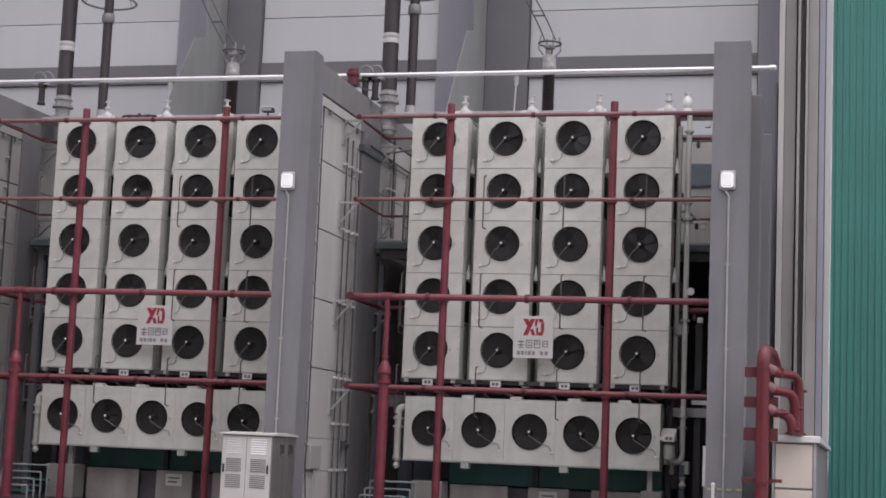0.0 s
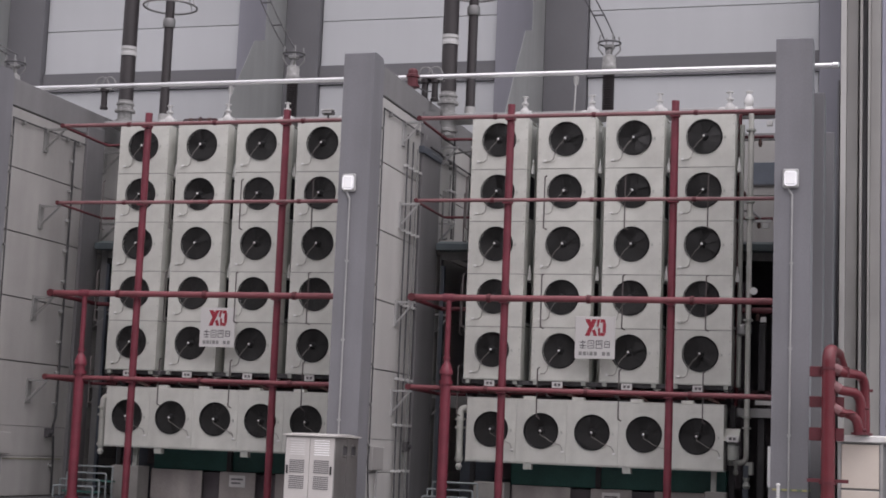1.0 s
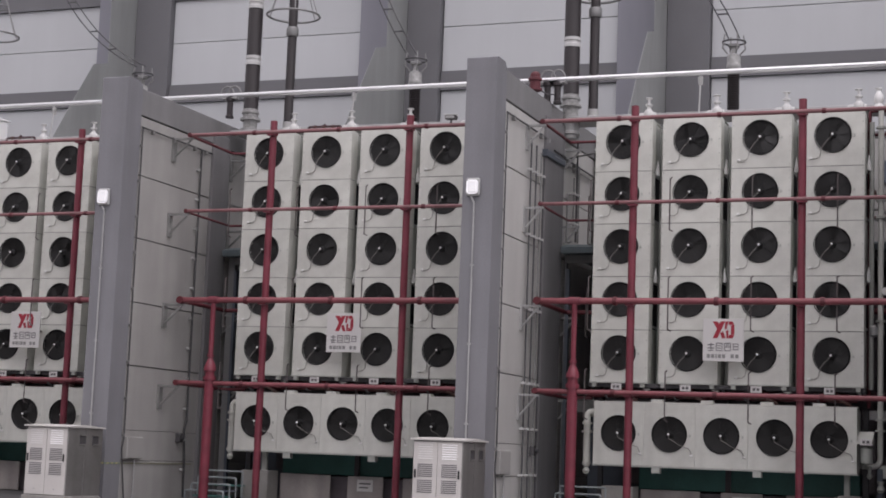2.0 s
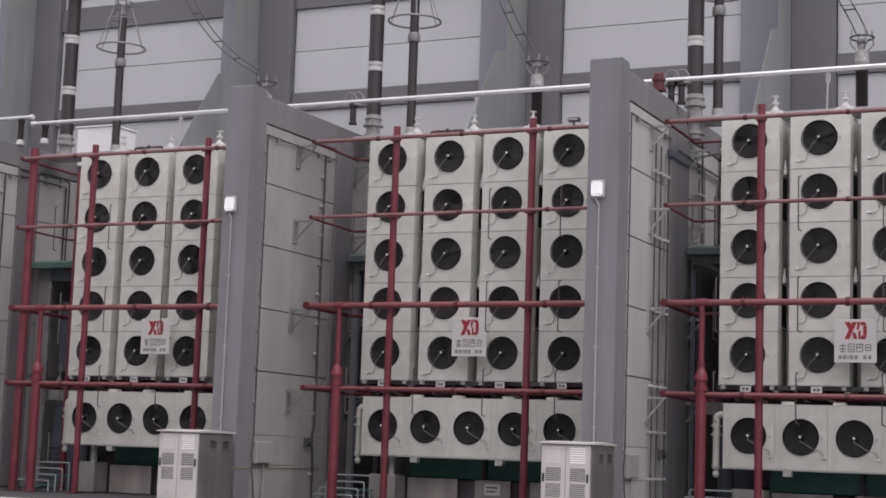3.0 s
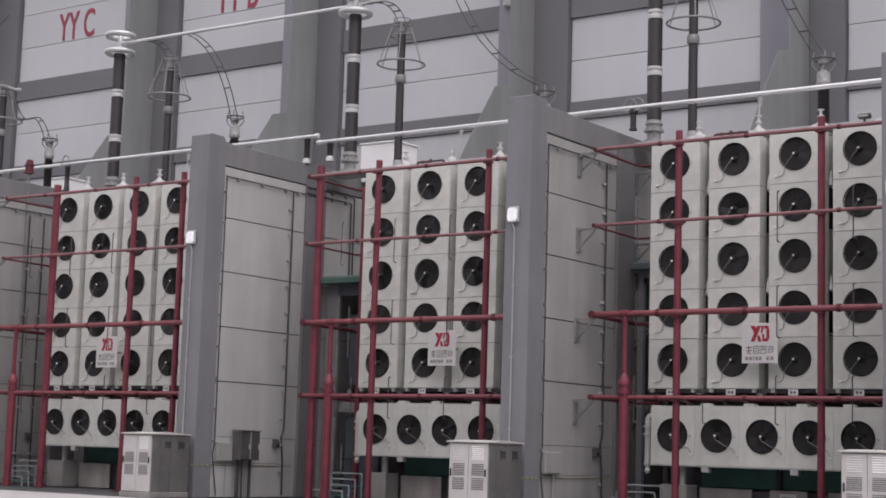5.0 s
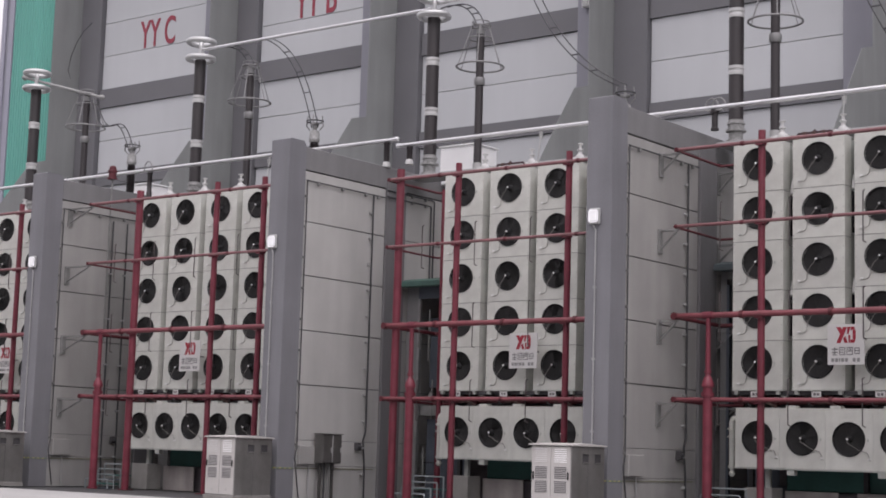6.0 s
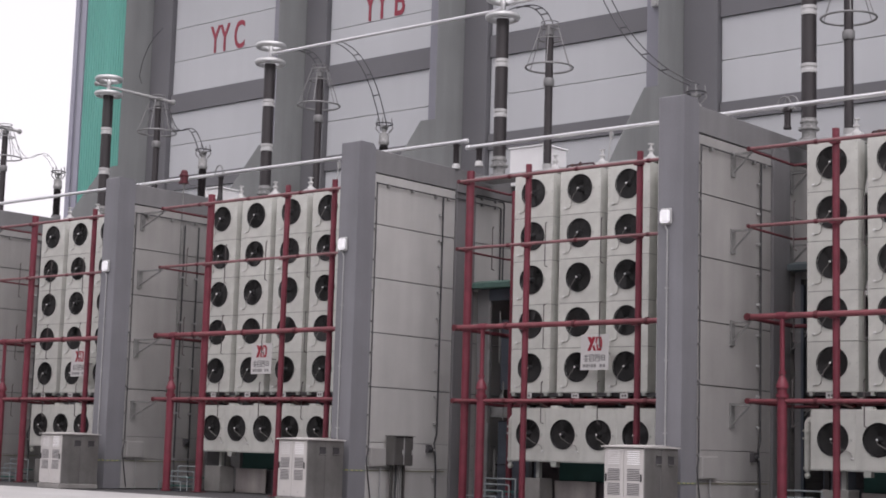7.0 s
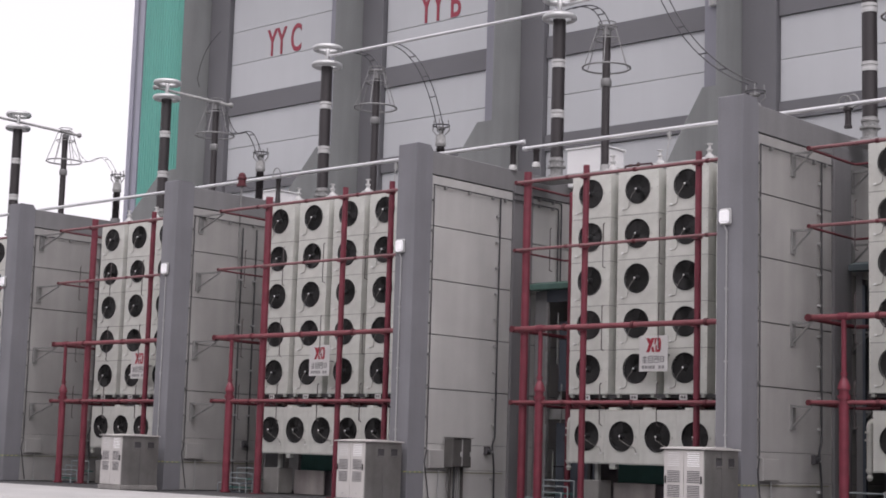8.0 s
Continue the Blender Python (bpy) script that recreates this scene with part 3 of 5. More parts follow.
def cooler_fan(parent, x, z, cable_to, me={}):
    """One axial fan: shroud, blades, hub and cable, set in a front plate at y = 0."""
    if not me:
        me["shroud"] = mesh_of("fan", lathe([(0.04, 0.105), (0.38, 0.10), (0.404, 0.085), (0.411, 0.0), (0.415, -0.026), (0.421, -0.034), (0.428, -0.026), (0.428, 0.01), (0.422, 0.02), (0.412, 0.19), (0.04, 0.20)], 32, axis="y"), BLACK, True)
        bl, grid = bmesh.new(), []
        for r, half, tilt in ((0.07, 0.45, 0.010), (0.21, 0.47, 0.016), (0.32, 0.48, 0.018), (0.392, 0.47, 0.016)):
            grid.append([bl.verts.new((r * math.cos(q * half + 0.3 * r), 0.030 + q * tilt, r * math.sin(q * half + 0.3 * r))) for q in (-1, -0.5, 0, 0.5, 1)])
        for p, q in zip(grid, grid[1:]):
            for k in range(4):
                bl.faces.new((p[k], p[k + 1], q[k + 1], q[k]))
        bmesh.ops.solidify(bl, geom=bl.faces[:], thickness=0.006)
        me["blade"] = mesh_of("blade", bl, BLADE, True)
        gd = bmesh.new()
        for k in range(9):
            R = 0.075 + 0.0405 * k
            ring = [(R * math.cos(2 * math.pi * i / 20), -0.032 + 0.03 * (R / 0.42) ** 3, R * math.sin(2 * math.pi * i / 20)) for i in range(21)]
            tube(ring, 0.0032, 3, gd)
        for i in range(8):
            c, d = math.cos(math.pi * i / 4 + 0.2), math.sin(math.pi * i / 4 + 0.2)
            tube([(0.07 * c, -0.036, 0.07 * d), (0.30 * c, -0.030, 0.30 * d), (0.42 * c, -0.006, 0.42 * d)], 0.0035, 3, gd)
        me["guard"] = mesh_of("wire_guard", gd, GUARD)
        me["hub"] = mesh_of("hub", lathe([(0.10, 0.14), (0.10, 0.03), (0.07, -0.02), (0.045, -0.10)], 16, axis="y"), BLACK, True)
        me["cap"] = mesh_of("hub_cap", lathe([(0.026, -0.085), (0.026, -0.115), (0.015, -0.13)], 12, axis="y"), CHROME, True)
        me["gland"] = mesh_of("cable_gland", box(-0.045, 0.03, -0.035, 0.0, -0.025, 0.025, bevel=0.008), PORCELAIN)
        me["lug"] = mesh_of("lug", box(-0.02, 0.02, -0.02, 0.0, -0.03, 0.03, bevel=0.005), CASING_SIDE)
        for k, pts in {"l": [(0, -0.12, 0), (-0.05, -0.11, -0.08), (-0.16, -0.085, -0.18), (-0.24, -0.07, -0.30), (-0.27, -0.04, -0.40), (-0.29, -0.03, -0.50), (-0.36, -0.03, -0.56), (-0.50, -0.02, -0.57)],
                       "r": [(0, -0.12, 0), (0.01, -0.11, -0.10), (0.12, -0.085, -0.16), (0.24, -0.07, -0.24), (0.36, -0.04, -0.29), (0.48, -0.03, -0.32), (0.52, -0.02, -0.40), (0.53, -0.02, -0.50)]}.items():
            me["cable" + k] = mesh_of("cable", tube(pts, 0.009, 6), CABLE, True)
    f = part("fan", me["shroud"], None, parent, "black axial cooling fan", at=(x, 0, z))
    turn = random.random() * 2
    for i in range(7):
        part("blade", me["blade"], None, f).rotation_euler = (0, turn + 2 * math.pi * i / 7, 0)
    part("hub", me["hub"], None, f)
    part("wire_guard", me["guard"], None, f, "fine wire fan guard")
    part("hub_cap", me["cap"], None, f, "small bright hub cap", at=(0, -0.005, 0))
    part("cable", me["cable" + cable_to], None, f)
    part("cable_gland", me["gland"], None, f, at=(-0.50, 0, -0.55) if cable_to == "l" else (0.54, 0, -0.48))
    part("lug", me["lug"], None, f, at=(0.50, 0, -0.02))
    return f


def plate_with_hole(w0, w1, h0, h1, r, deep, seg=32):
    """Sheet-metal casing: front plate with a round opening, flanged sides and back."""
    bm = bmesh.new()
    inner = [bm.verts.new((r * math.cos(2 * math.pi * i / seg), 0, r * math.sin(2 * math.pi * i / seg))) for i in range(seg)]
    edge = []
    for i in range(seg):
        c, s = math.cos(2 * math.pi * i / seg), math.sin(2 * math.pi * i / seg)
        k = min((w1 if c > 0 else w0) / c if abs(c) > 1e-6 else 1e9, (h1 if s > 0 else h0) / s if abs(s) > 1e-6 else 1e9)
        edge.append([c * k, s * k])
    for cx, cz in ((w0, h0), (w0, h1), (w1, h0), (w1, h1)):
        i = min(range(seg), key=lambda q: (edge[q][0] - cx) ** 2 + (edge[q][1] - cz) ** 2)
        edge[i] = [cx, cz]
    front = [bm.verts.new((x, 0, z)) for x, z in edge]
    back = [bm.verts.new((x, deep, z)) for x, z in edge]
    throat = [bm.verts.new((v.co.x, 0.17, v.co.z)) for v in inner]
    for i in range(seg):
        j = (i + 1) % seg
        bm.faces.new((inner[i], inner[j], front[j], front[i]))
        bm.faces.new((front[i], front[j], back[j], back[i]))
        bm.faces.new((throat[i], throat[j], inner[j], inner[i])).material_index = 1
    bm.faces.new(back[::-1])
    return bm


def label_plate(parent, x, y, z, w=0.26, h=0.15):
    p = part("label_plate", box(x - w / 2, x + w / 2, y - 0.012, y, z - h / 2, z + h / 2, bevel=0.004), SIGN_WHITE, parent, "small white number plate")
    part("mark", box(x - w * 0.3, x - w * 0.05, y - 0.016, y - 0.012, z - h * 0.22, z + h * 0.22), SIGN_GREY, p)
    part("mark", box(x + w * 0.05, x + w * 0.3, y - 0.016, y - 0.012, z - h * 0.22, z + h * 0.22), SIGN_GREY, p)


ROWS_Z = [9.26 - 1.3 * i for i in range(5)]
BASE_Z = 3.33


def cooler_tower():
    """Five fan units one over the other, on a base at z = 3.33. Origin: middle of the front, at the base."""
    t = thing("cooler_tower", (0, 0, BASE_Z), "tall off-white oil cooler tower with five black fans on a frame", "oil cooler", "oil cooler towers")
    casing = mesh_of("casing", plate_with_hole(-0.71, 0.71, -0.732, 0.548, 0.419, 0.40), [CASING, CORE])
    screw = mesh_of("screw", lathe([(0.016, 0.002), (0.016, -0.007), (0.008, -0.011)], 6, axis="y"), CASING_SIDE)
    seam = mesh_of("seam_flange", box(-0.70, 0.70, 0.006, 0.38, -0.010, 0.010), SIGN_TEXT)
    for z in ROWS_Z:
        part("casing", casing, None, t, at=(0, 0, z - BASE_Z))
        cooler_fan(t, -0.02, z - BASE_Z, "l")
        for sx in (-0.675, 0.675):
            for sz in (-0.66, -0.35, 0.0, 0.3, 0.49):
                part("screw", screw, None, t, at=(sx, 0, z - BASE_Z + sz))
    for z in ROWS_Z[:-1]:
        part("seam_flange", seam, None, t, at=(0, 0.004, z - BASE_Z - 0.743))
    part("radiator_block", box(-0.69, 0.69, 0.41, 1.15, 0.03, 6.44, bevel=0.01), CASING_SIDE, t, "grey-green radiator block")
    for z in (1.4, 2.7, 4.0, 5.3):
        part("side_strap", box(0.688, 0.715, 0.42, 1.1, z - 0.03, z + 0.03), STEEL, t)
    for z in (1.9, 4.55):
        part("dark_core", box(0.685, 0.70, 0.47, 1.08, z - 0.55, z + 0.55), CORE, t)
        part("funnel", lathe([(0.05, z + 0.58), (0.05, z + 0.68), (0.02, z + 0.86), (0.012, z + 0.95)], 12, at=(0.77, 0.40, 0)), PORCELAIN, t, smooth=True)
    part("header_pipe", tube([(0.80, 0.75, 0.0), (0.80, 0.75, 6.35)], 0.06, 10), CASING_SIDE, t, smooth=True)
    part("top_cover", box(-0.70, 0.70, 0.02, 1.13, 6.475, 6.50, bevel=0.008), CASING, t)
    part("bottom_lip", box(-0.72, 0.72, -0.03, 0.39, 0.004, 0.026), CASING_SIDE, t)
    label_plate(t, -0.05, -0.004, -0.09)
    # relief valve on the top corner
    v = part("relief_valve", lathe([(0.14, 6.44), (0.14, 6.50), (0.08, 6.51), (0.11, 6.57), (0.13, 6.64), (0.11, 6.73), (0.06, 6.78), (0.055, 6.86), (0.09, 6.87), (0.09, 6.91), (0.04, 6.93), (0.032, 7.05)], 16, at=(0.54, 0.30, 0)), BAND, t, "pale relief valve", smooth=True)
    part("hand_wheel", torus(0.075, 0.014, (0.54, 0.30, 7.06), seg=14, sub=6), BAND, v, smooth=True)
    part("wheel_bar", rod((0.47, 0.30, 7.06), (0.61, 0.30, 7.06), 0.012, 6), BAND, v)
    part("outlet", tube([(0.54, 0.3, 6.64), (0.38, 0.28, 6.64)] + bend((0.38, 0.28, 6.64), (0.30, 0.27, 6.64), (0.30, 0.27, 6.48), 0.07, 4) + [(0.30, 0.27, 6.48)], 0.06, 8), BAND, v, smooth=True)
    part("valve_flange", lathe([(0.09, 0.66), (0.09, 0.72)], 12, at=(0, 0.3, 6.62), axis="x"), BAND, v)
    return t


def lower_cooler():
    """Horizontal row of five fans under the towers. Origin: under the first tower's middle, front, on the ground."""
    t = thing("lower_cooler", (0, 0, 0), "long off-white cooler row with five black fans on short legs", "oil cooler", "lower oil coolers")
    casing = mesh_of("casing", plate_with_hole(-0.617, 0.617, -0.76, 0.73, 0.419, 0.5), [CASING, CORE])
    for i in range(5):
        x = 0.08 + 1.24 * i
        part("casing", casing, None, t, at=(x, 0, 2.13))
        cooler_fan(t, x, 2.13, "r")
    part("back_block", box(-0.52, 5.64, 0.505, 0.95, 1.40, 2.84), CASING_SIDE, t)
    part("top_rail", box(-0.55, 5.67, 0.0, 0.5, 2.865, 2.885), CASING, t)
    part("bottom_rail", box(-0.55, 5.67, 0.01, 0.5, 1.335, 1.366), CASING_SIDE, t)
    for x in (0.2, 5.4):
        part("leg", box(x - 0.06, x + 0.06, 0.35, 0.47, 0.86, 1.335), CASING_SIDE, t)
    for x in (1.0, 3.4):
        part("drain_box", box(x - 0.1, x + 0.1, 0.02, 0.2, 1.2, 1.335), CASING_SIDE, t)
    for x in (1.0, 2.2, 3.6, 4.8):
        part("bracket", prism([(0.02, 2.885), (0.02, 2.95), (0.2, 2.95), (0.32, 2.885)], x - 0.14, x + 0.14), CASING, t)
    pts = [(-0.52, 0.3, 2.62)] + bend((-0.52, 0.3, 2.62), (-0.78, 0.3, 2.62), (-0.78, 0.3, 2.0), 0.14) + [(-0.78, 0.3, 1.5), (-0.78, 0.3, 1.42)]
    part("bypass_pipe", tube(pts, 0.085, 10), CASING, t, "off-white bypass pipe with flanges", smooth=True)
    for z in (2.32, 2.12):
        part("flange", lathe([(0.13, z), (0.13, z + 0.05)], 14, at=(-0.78, 0.3, 0)), CASING, t)
    part("drain_valve", lathe([(0.05, 1.12), (0.09, 1.2), (0.05, 1.28), (0.11, 1.36), (0.11, 1.42)], 12, at=(-0.78, 0.3, 0)), CASING, t, smooth=True)
    part("side_motor", lathe([(0.13, 1.62), (0.14, 1.66), (0.14, 1.95), (0.08, 2.0)], 14, at=(5.86, 0.2, 0)), CASING_SIDE, t, smooth=True)
    part("motor_hood", prism([(0.0, 2.05), (0.0, 2.12), (0.4, 2.34), (0.4, 2.05)], 5.66, 6.0), CASING, t)
    label_plate(t, 5.86, -0.01, 2.1)
    return t


def support_frame():
    """Steel frame that carries the towers, with the oil header under them."""
    t = thing("support_frame", (0, 0, 0), "grey steel frame and dull red oil header carrying the cooler towers", "steel frame", "cooler support frames")
    for y in (0.16, 1.0):
        part("beam", box(-0.75, 5.82, y - 0.05, y + 0.05, 3.235, BASE_Z - 0.002), FRAME_DARK, t)
    for k in range(4):
        x = 1.69 * k
        for d in (-0.58, 0.6):
            part("foot", prism([(0.0, 3.235), (0.0, BASE_Z - 0.002), (0.10, BASE_Z - 0.002), (0.10, 3.235)], x + d - 0.05, x + d + 0.05), CASING_SIDE, t)
        part("pump_body", lathe([(0.05, x - 0.16), (0.09, x - 0.12), (0.10, x), (0.09, x + 0.12), (0.05, x + 0.16)], 12, at=(0, 0.28, 3.10), axis="x"), RUST, t, "rusty brown pump body", smooth=True)
        part("pump_pipe", tube([(x + 0.12, 0.28, 3.06), (x + 0.30, 0.30, 2.98), (x + 0.42, 0.34, 2.92)], 0.035, 8), RUST, t, smooth=True)
        part("clip_box", box(x + 0.36, x + 0.50, 0.2, 0.3, 3.07, 3.17, bevel=0.01), CASING_SIDE, t)
        part("hose", tube([(x - 0.34, 0.2, 3.2), (x - 0.38, 0.18, 3.08), (x - 0.30, 0.2, 2.98), (x - 0.22, 0.25, 2.93)], 0.02, 6), WIRE, t, smooth=True)
    for x in (-0.7, 1.68, 3.37, 5.74):
        part("cross_beam", box(x - 0.04, x + 0.04, 0.18, 0.94, 3.22, 3.325), FRAME_DARK, t)
    for x in (-0.66, 2.52, 5.74):
        part("post", box(x - 0.06, x + 0.06, 1.02, 1.14, 0.0, 3.2), FRAME_DARK, t)
        part("strut", rod((x, 0.17, 3.22), (x, 1.05, 2.95), 0.035, 6), FRAME_DARK, t)
    part("oil_header", tube([(-0.9, 0.55, 3.06), (5.6, 0.55, 3.06)], 0.065, 12), RED_DULL, t, "dull red oil header pipe", smooth=True)
    for x in (0.35, 2.04, 3.72, 5.4):
        b = [(x, 0.55, 3.06)] + bend((x, 0.55, 3.06), (x - 0.3, 0.4, 3.06), (x - 0.3, 0.4, 3.3), 0.1) + [(x - 0.3, 0.4, 3.325)]
        part("branch", tube(b, 0.06, 8), RED_DULL, t, smooth=True)
        part("flange", lathe([(0.10, x - 0.03), (0.10, x + 0.03)], 14, at=(0, 0.55, 3.06), axis="x"), RED_DULL, t)
        part("valve", lathe([(0.06, 3.06), (0.08, 3.14), (0.03, 3.18), (0.1, 3.2), (0.1, 3.215)], 12, at=(x + 0.3, 0.3, 0)), PORCELAIN, t, smooth=True)
    return t


def bay_base():
    """What is seen under the coolers: plinths, beige base panels and the green tank edge."""
    t = thing("transformer_base", (0, 0, 0), "green transformer tank edge above beige base panels and concrete plinths", "transformer", "transformer bases")
    part("plinth", box(-0.35, 0.42, 0.15, 0.8, 0, 0.86, bevel=0.02), PLINTH, t)
    part("plinth", box(5.2, 5.7, 0.25, 0.8, 0, 0.86, bevel=0.02), PLINTH, t)
    part("tank_edge", box(0.3, 5.6, 1.25, 1.7, 0.80, 1.36, bevel=0.02), TEAL, t, "dark green tank edge")
    # tank body and floor block are coloured dark for the shade behind the coolers
    part("tank_body", box(-0.2, 5.9, 1.85, 2.9, 0.9, 6.0, bevel=0.03), DEPTH_SHADE, t)
    for a, b in ((0.45, 1.9), (2.4, 3.4), (3.95, 5.15)):
        part("base_panel", box(a, b, 0.85, 0.9, 0, 0.80, bevel=0.008), BASE_PANEL, t)
    part("floor_block", box(0.3, 5.6, 1.1, 3.0, 0.0, 0.76), DEPTH_SHADE, t)
    sgn = part("notice_plate", box(2.68, 3.12, 0.832, 0.849, 0.42, 0.72), SIGN_WHITE, t, "small white notice plate")
    part("text_bar", box(2.74, 3.06, 0.826, 0.832, 0.60, 0.64), SIGN_GREY, sgn)
    part("text_bar", box(2.74, 3.00, 0.826, 0.832, 0.50, 0.54), SIGN_GREY, sgn)
    for x in (1.2, 4.6):
        part("tank_foot", box(x, x + 0.3, 1.1, 1.24, 0.3, 0.8, bevel=0.01), FRAME_DARK, t)
    return t


def stair_rail():
    t = thing("step_railing", (0, 0, 0), "blue-grey tubular railing frames of a short access stair", "railing", "step railings")
    for i in range(4):
        x, y, h, w = -0.26 + 0.06 * i, 0.22 * i, 0.30 + 0.17 * i, 1.12
        pts = [(x, y, 0)] + bend((x, y, 0), (x, y, h), (x + w, y, h), 0.05, 3) + bend((x, y, h), (x + w, y, h), (x + w, y, 0), 0.05, 3) + [(x + w, y, 0)]
        part("frame", tube(pts, 0.024, 8), RAILING, t, smooth=True)
        part("tread", box(x + 0.04, x + w - 0.04, y + 0.03, y + 0.24, 0.14 * i, 0.14 * i + 0.04), TEAL if i % 2 else BLUEGREY, t)
    return t


def sign_board():
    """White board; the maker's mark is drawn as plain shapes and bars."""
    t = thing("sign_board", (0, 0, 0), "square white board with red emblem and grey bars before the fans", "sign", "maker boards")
    part("board", box(0, 0.96, 0, 0.03, 0, 1.0, bevel=0.006), SIGN_WHITE, t)

    def stroke(*pts):
        em = bmesh.new()
        em.faces.new([em.verts.new((x, -0.006, z)) for x, z in pts])
        bmesh.ops.solidify(em, geom=em.faces[:], thickness=0.004)
        part("emblem_stroke", em, SIGN_RED, t)

    stroke((0.235, 0.54), (0.345, 0.54), (0.52, 0.935), (0.41, 0.935))
    stroke((0.23, 0.935), (0.35, 0.935), (0.445, 0.76), (0.365, 0.70))
    stroke((0.405, 0.665), (0.475, 0.705), (0.535, 0.54), (0.45, 0.54))
    stroke((0.525, 0.935), (0.60, 0.935), (0.555, 0.75), (0.51, 0.76))
    stroke((0.545, 0.72), (0.60, 0.735), (0.60, 0.54), (0.555, 0.54))
    stroke((0.605, 0.935), (0.70, 0.935), (0.735, 0.855), (0.605, 0.855))
    stroke((0.605, 0.54), (0.605, 0.62), (0.735, 0.62), (0.70, 0.54))
    stroke((0.66, 0.85), (0.74, 0.85), (0.74, 0.625), (0.66, 0.625))
    frame_bars = ((0.0, 1.0, 0.88, 0.98), (0.0, 1.0, 0.02, 0.11), (0.0, 0.11, 0.11, 0.88), (0.89, 1.0, 0.11, 0.88))
    glyphs = (((0.0, 1.0, 0.68, 0.80), (0.0, 1.0, 0.30, 0.42), (0.1, 0.9, 0.02, 0.12), (0.44, 0.57, 0.12, 0.98)),
              frame_bars + ((0.22, 0.78, 0.60, 0.70), (0.22, 0.78, 0.30, 0.40)),
              frame_bars + ((0.11, 0.89, 0.45, 0.54), (0.34, 0.44, 0.54, 0.88), (0.58, 0.68, 0.54, 0.88)),
              ((0.05, 0.9, 0.80, 0.90), (0.05, 0.9, 0.48, 0.58), (0.05, 0.9, 0.14, 0.24), (0.05, 0.16, 0.24, 0.8), (0.8, 0.9, 0.24, 0.8)))
    for i, bars in enumerate(glyphs):
        x = 0.115 + 0.195 * i
        for j, (u0, u1, v0, v1) in enumerate(bars):
            part("character_bar", box(x + 0.155 * u0, x + 0.155 * u1, -0.006 - 0.0003 * j, -0.001, 0.235 + 0.205 * v0, 0.235 + 0.205 * v1), SIGN_GREY, t)
    for x in (0.10, 0.20, 0.30, 0.36, 0.46, 0.66, 0.77):
        part("text_bar", box(x, x + (0.035 if x == 0.30 else 0.075), -0.006, -0.001, 0.075, 0.165), SIGN_TEXT, t)
    for x in (0.2, 0.76):
        part("hanger", box(x - 0.02, x + 0.02, 0.03, 0.37, 0.46, 0.50), STEEL, t)
    return t


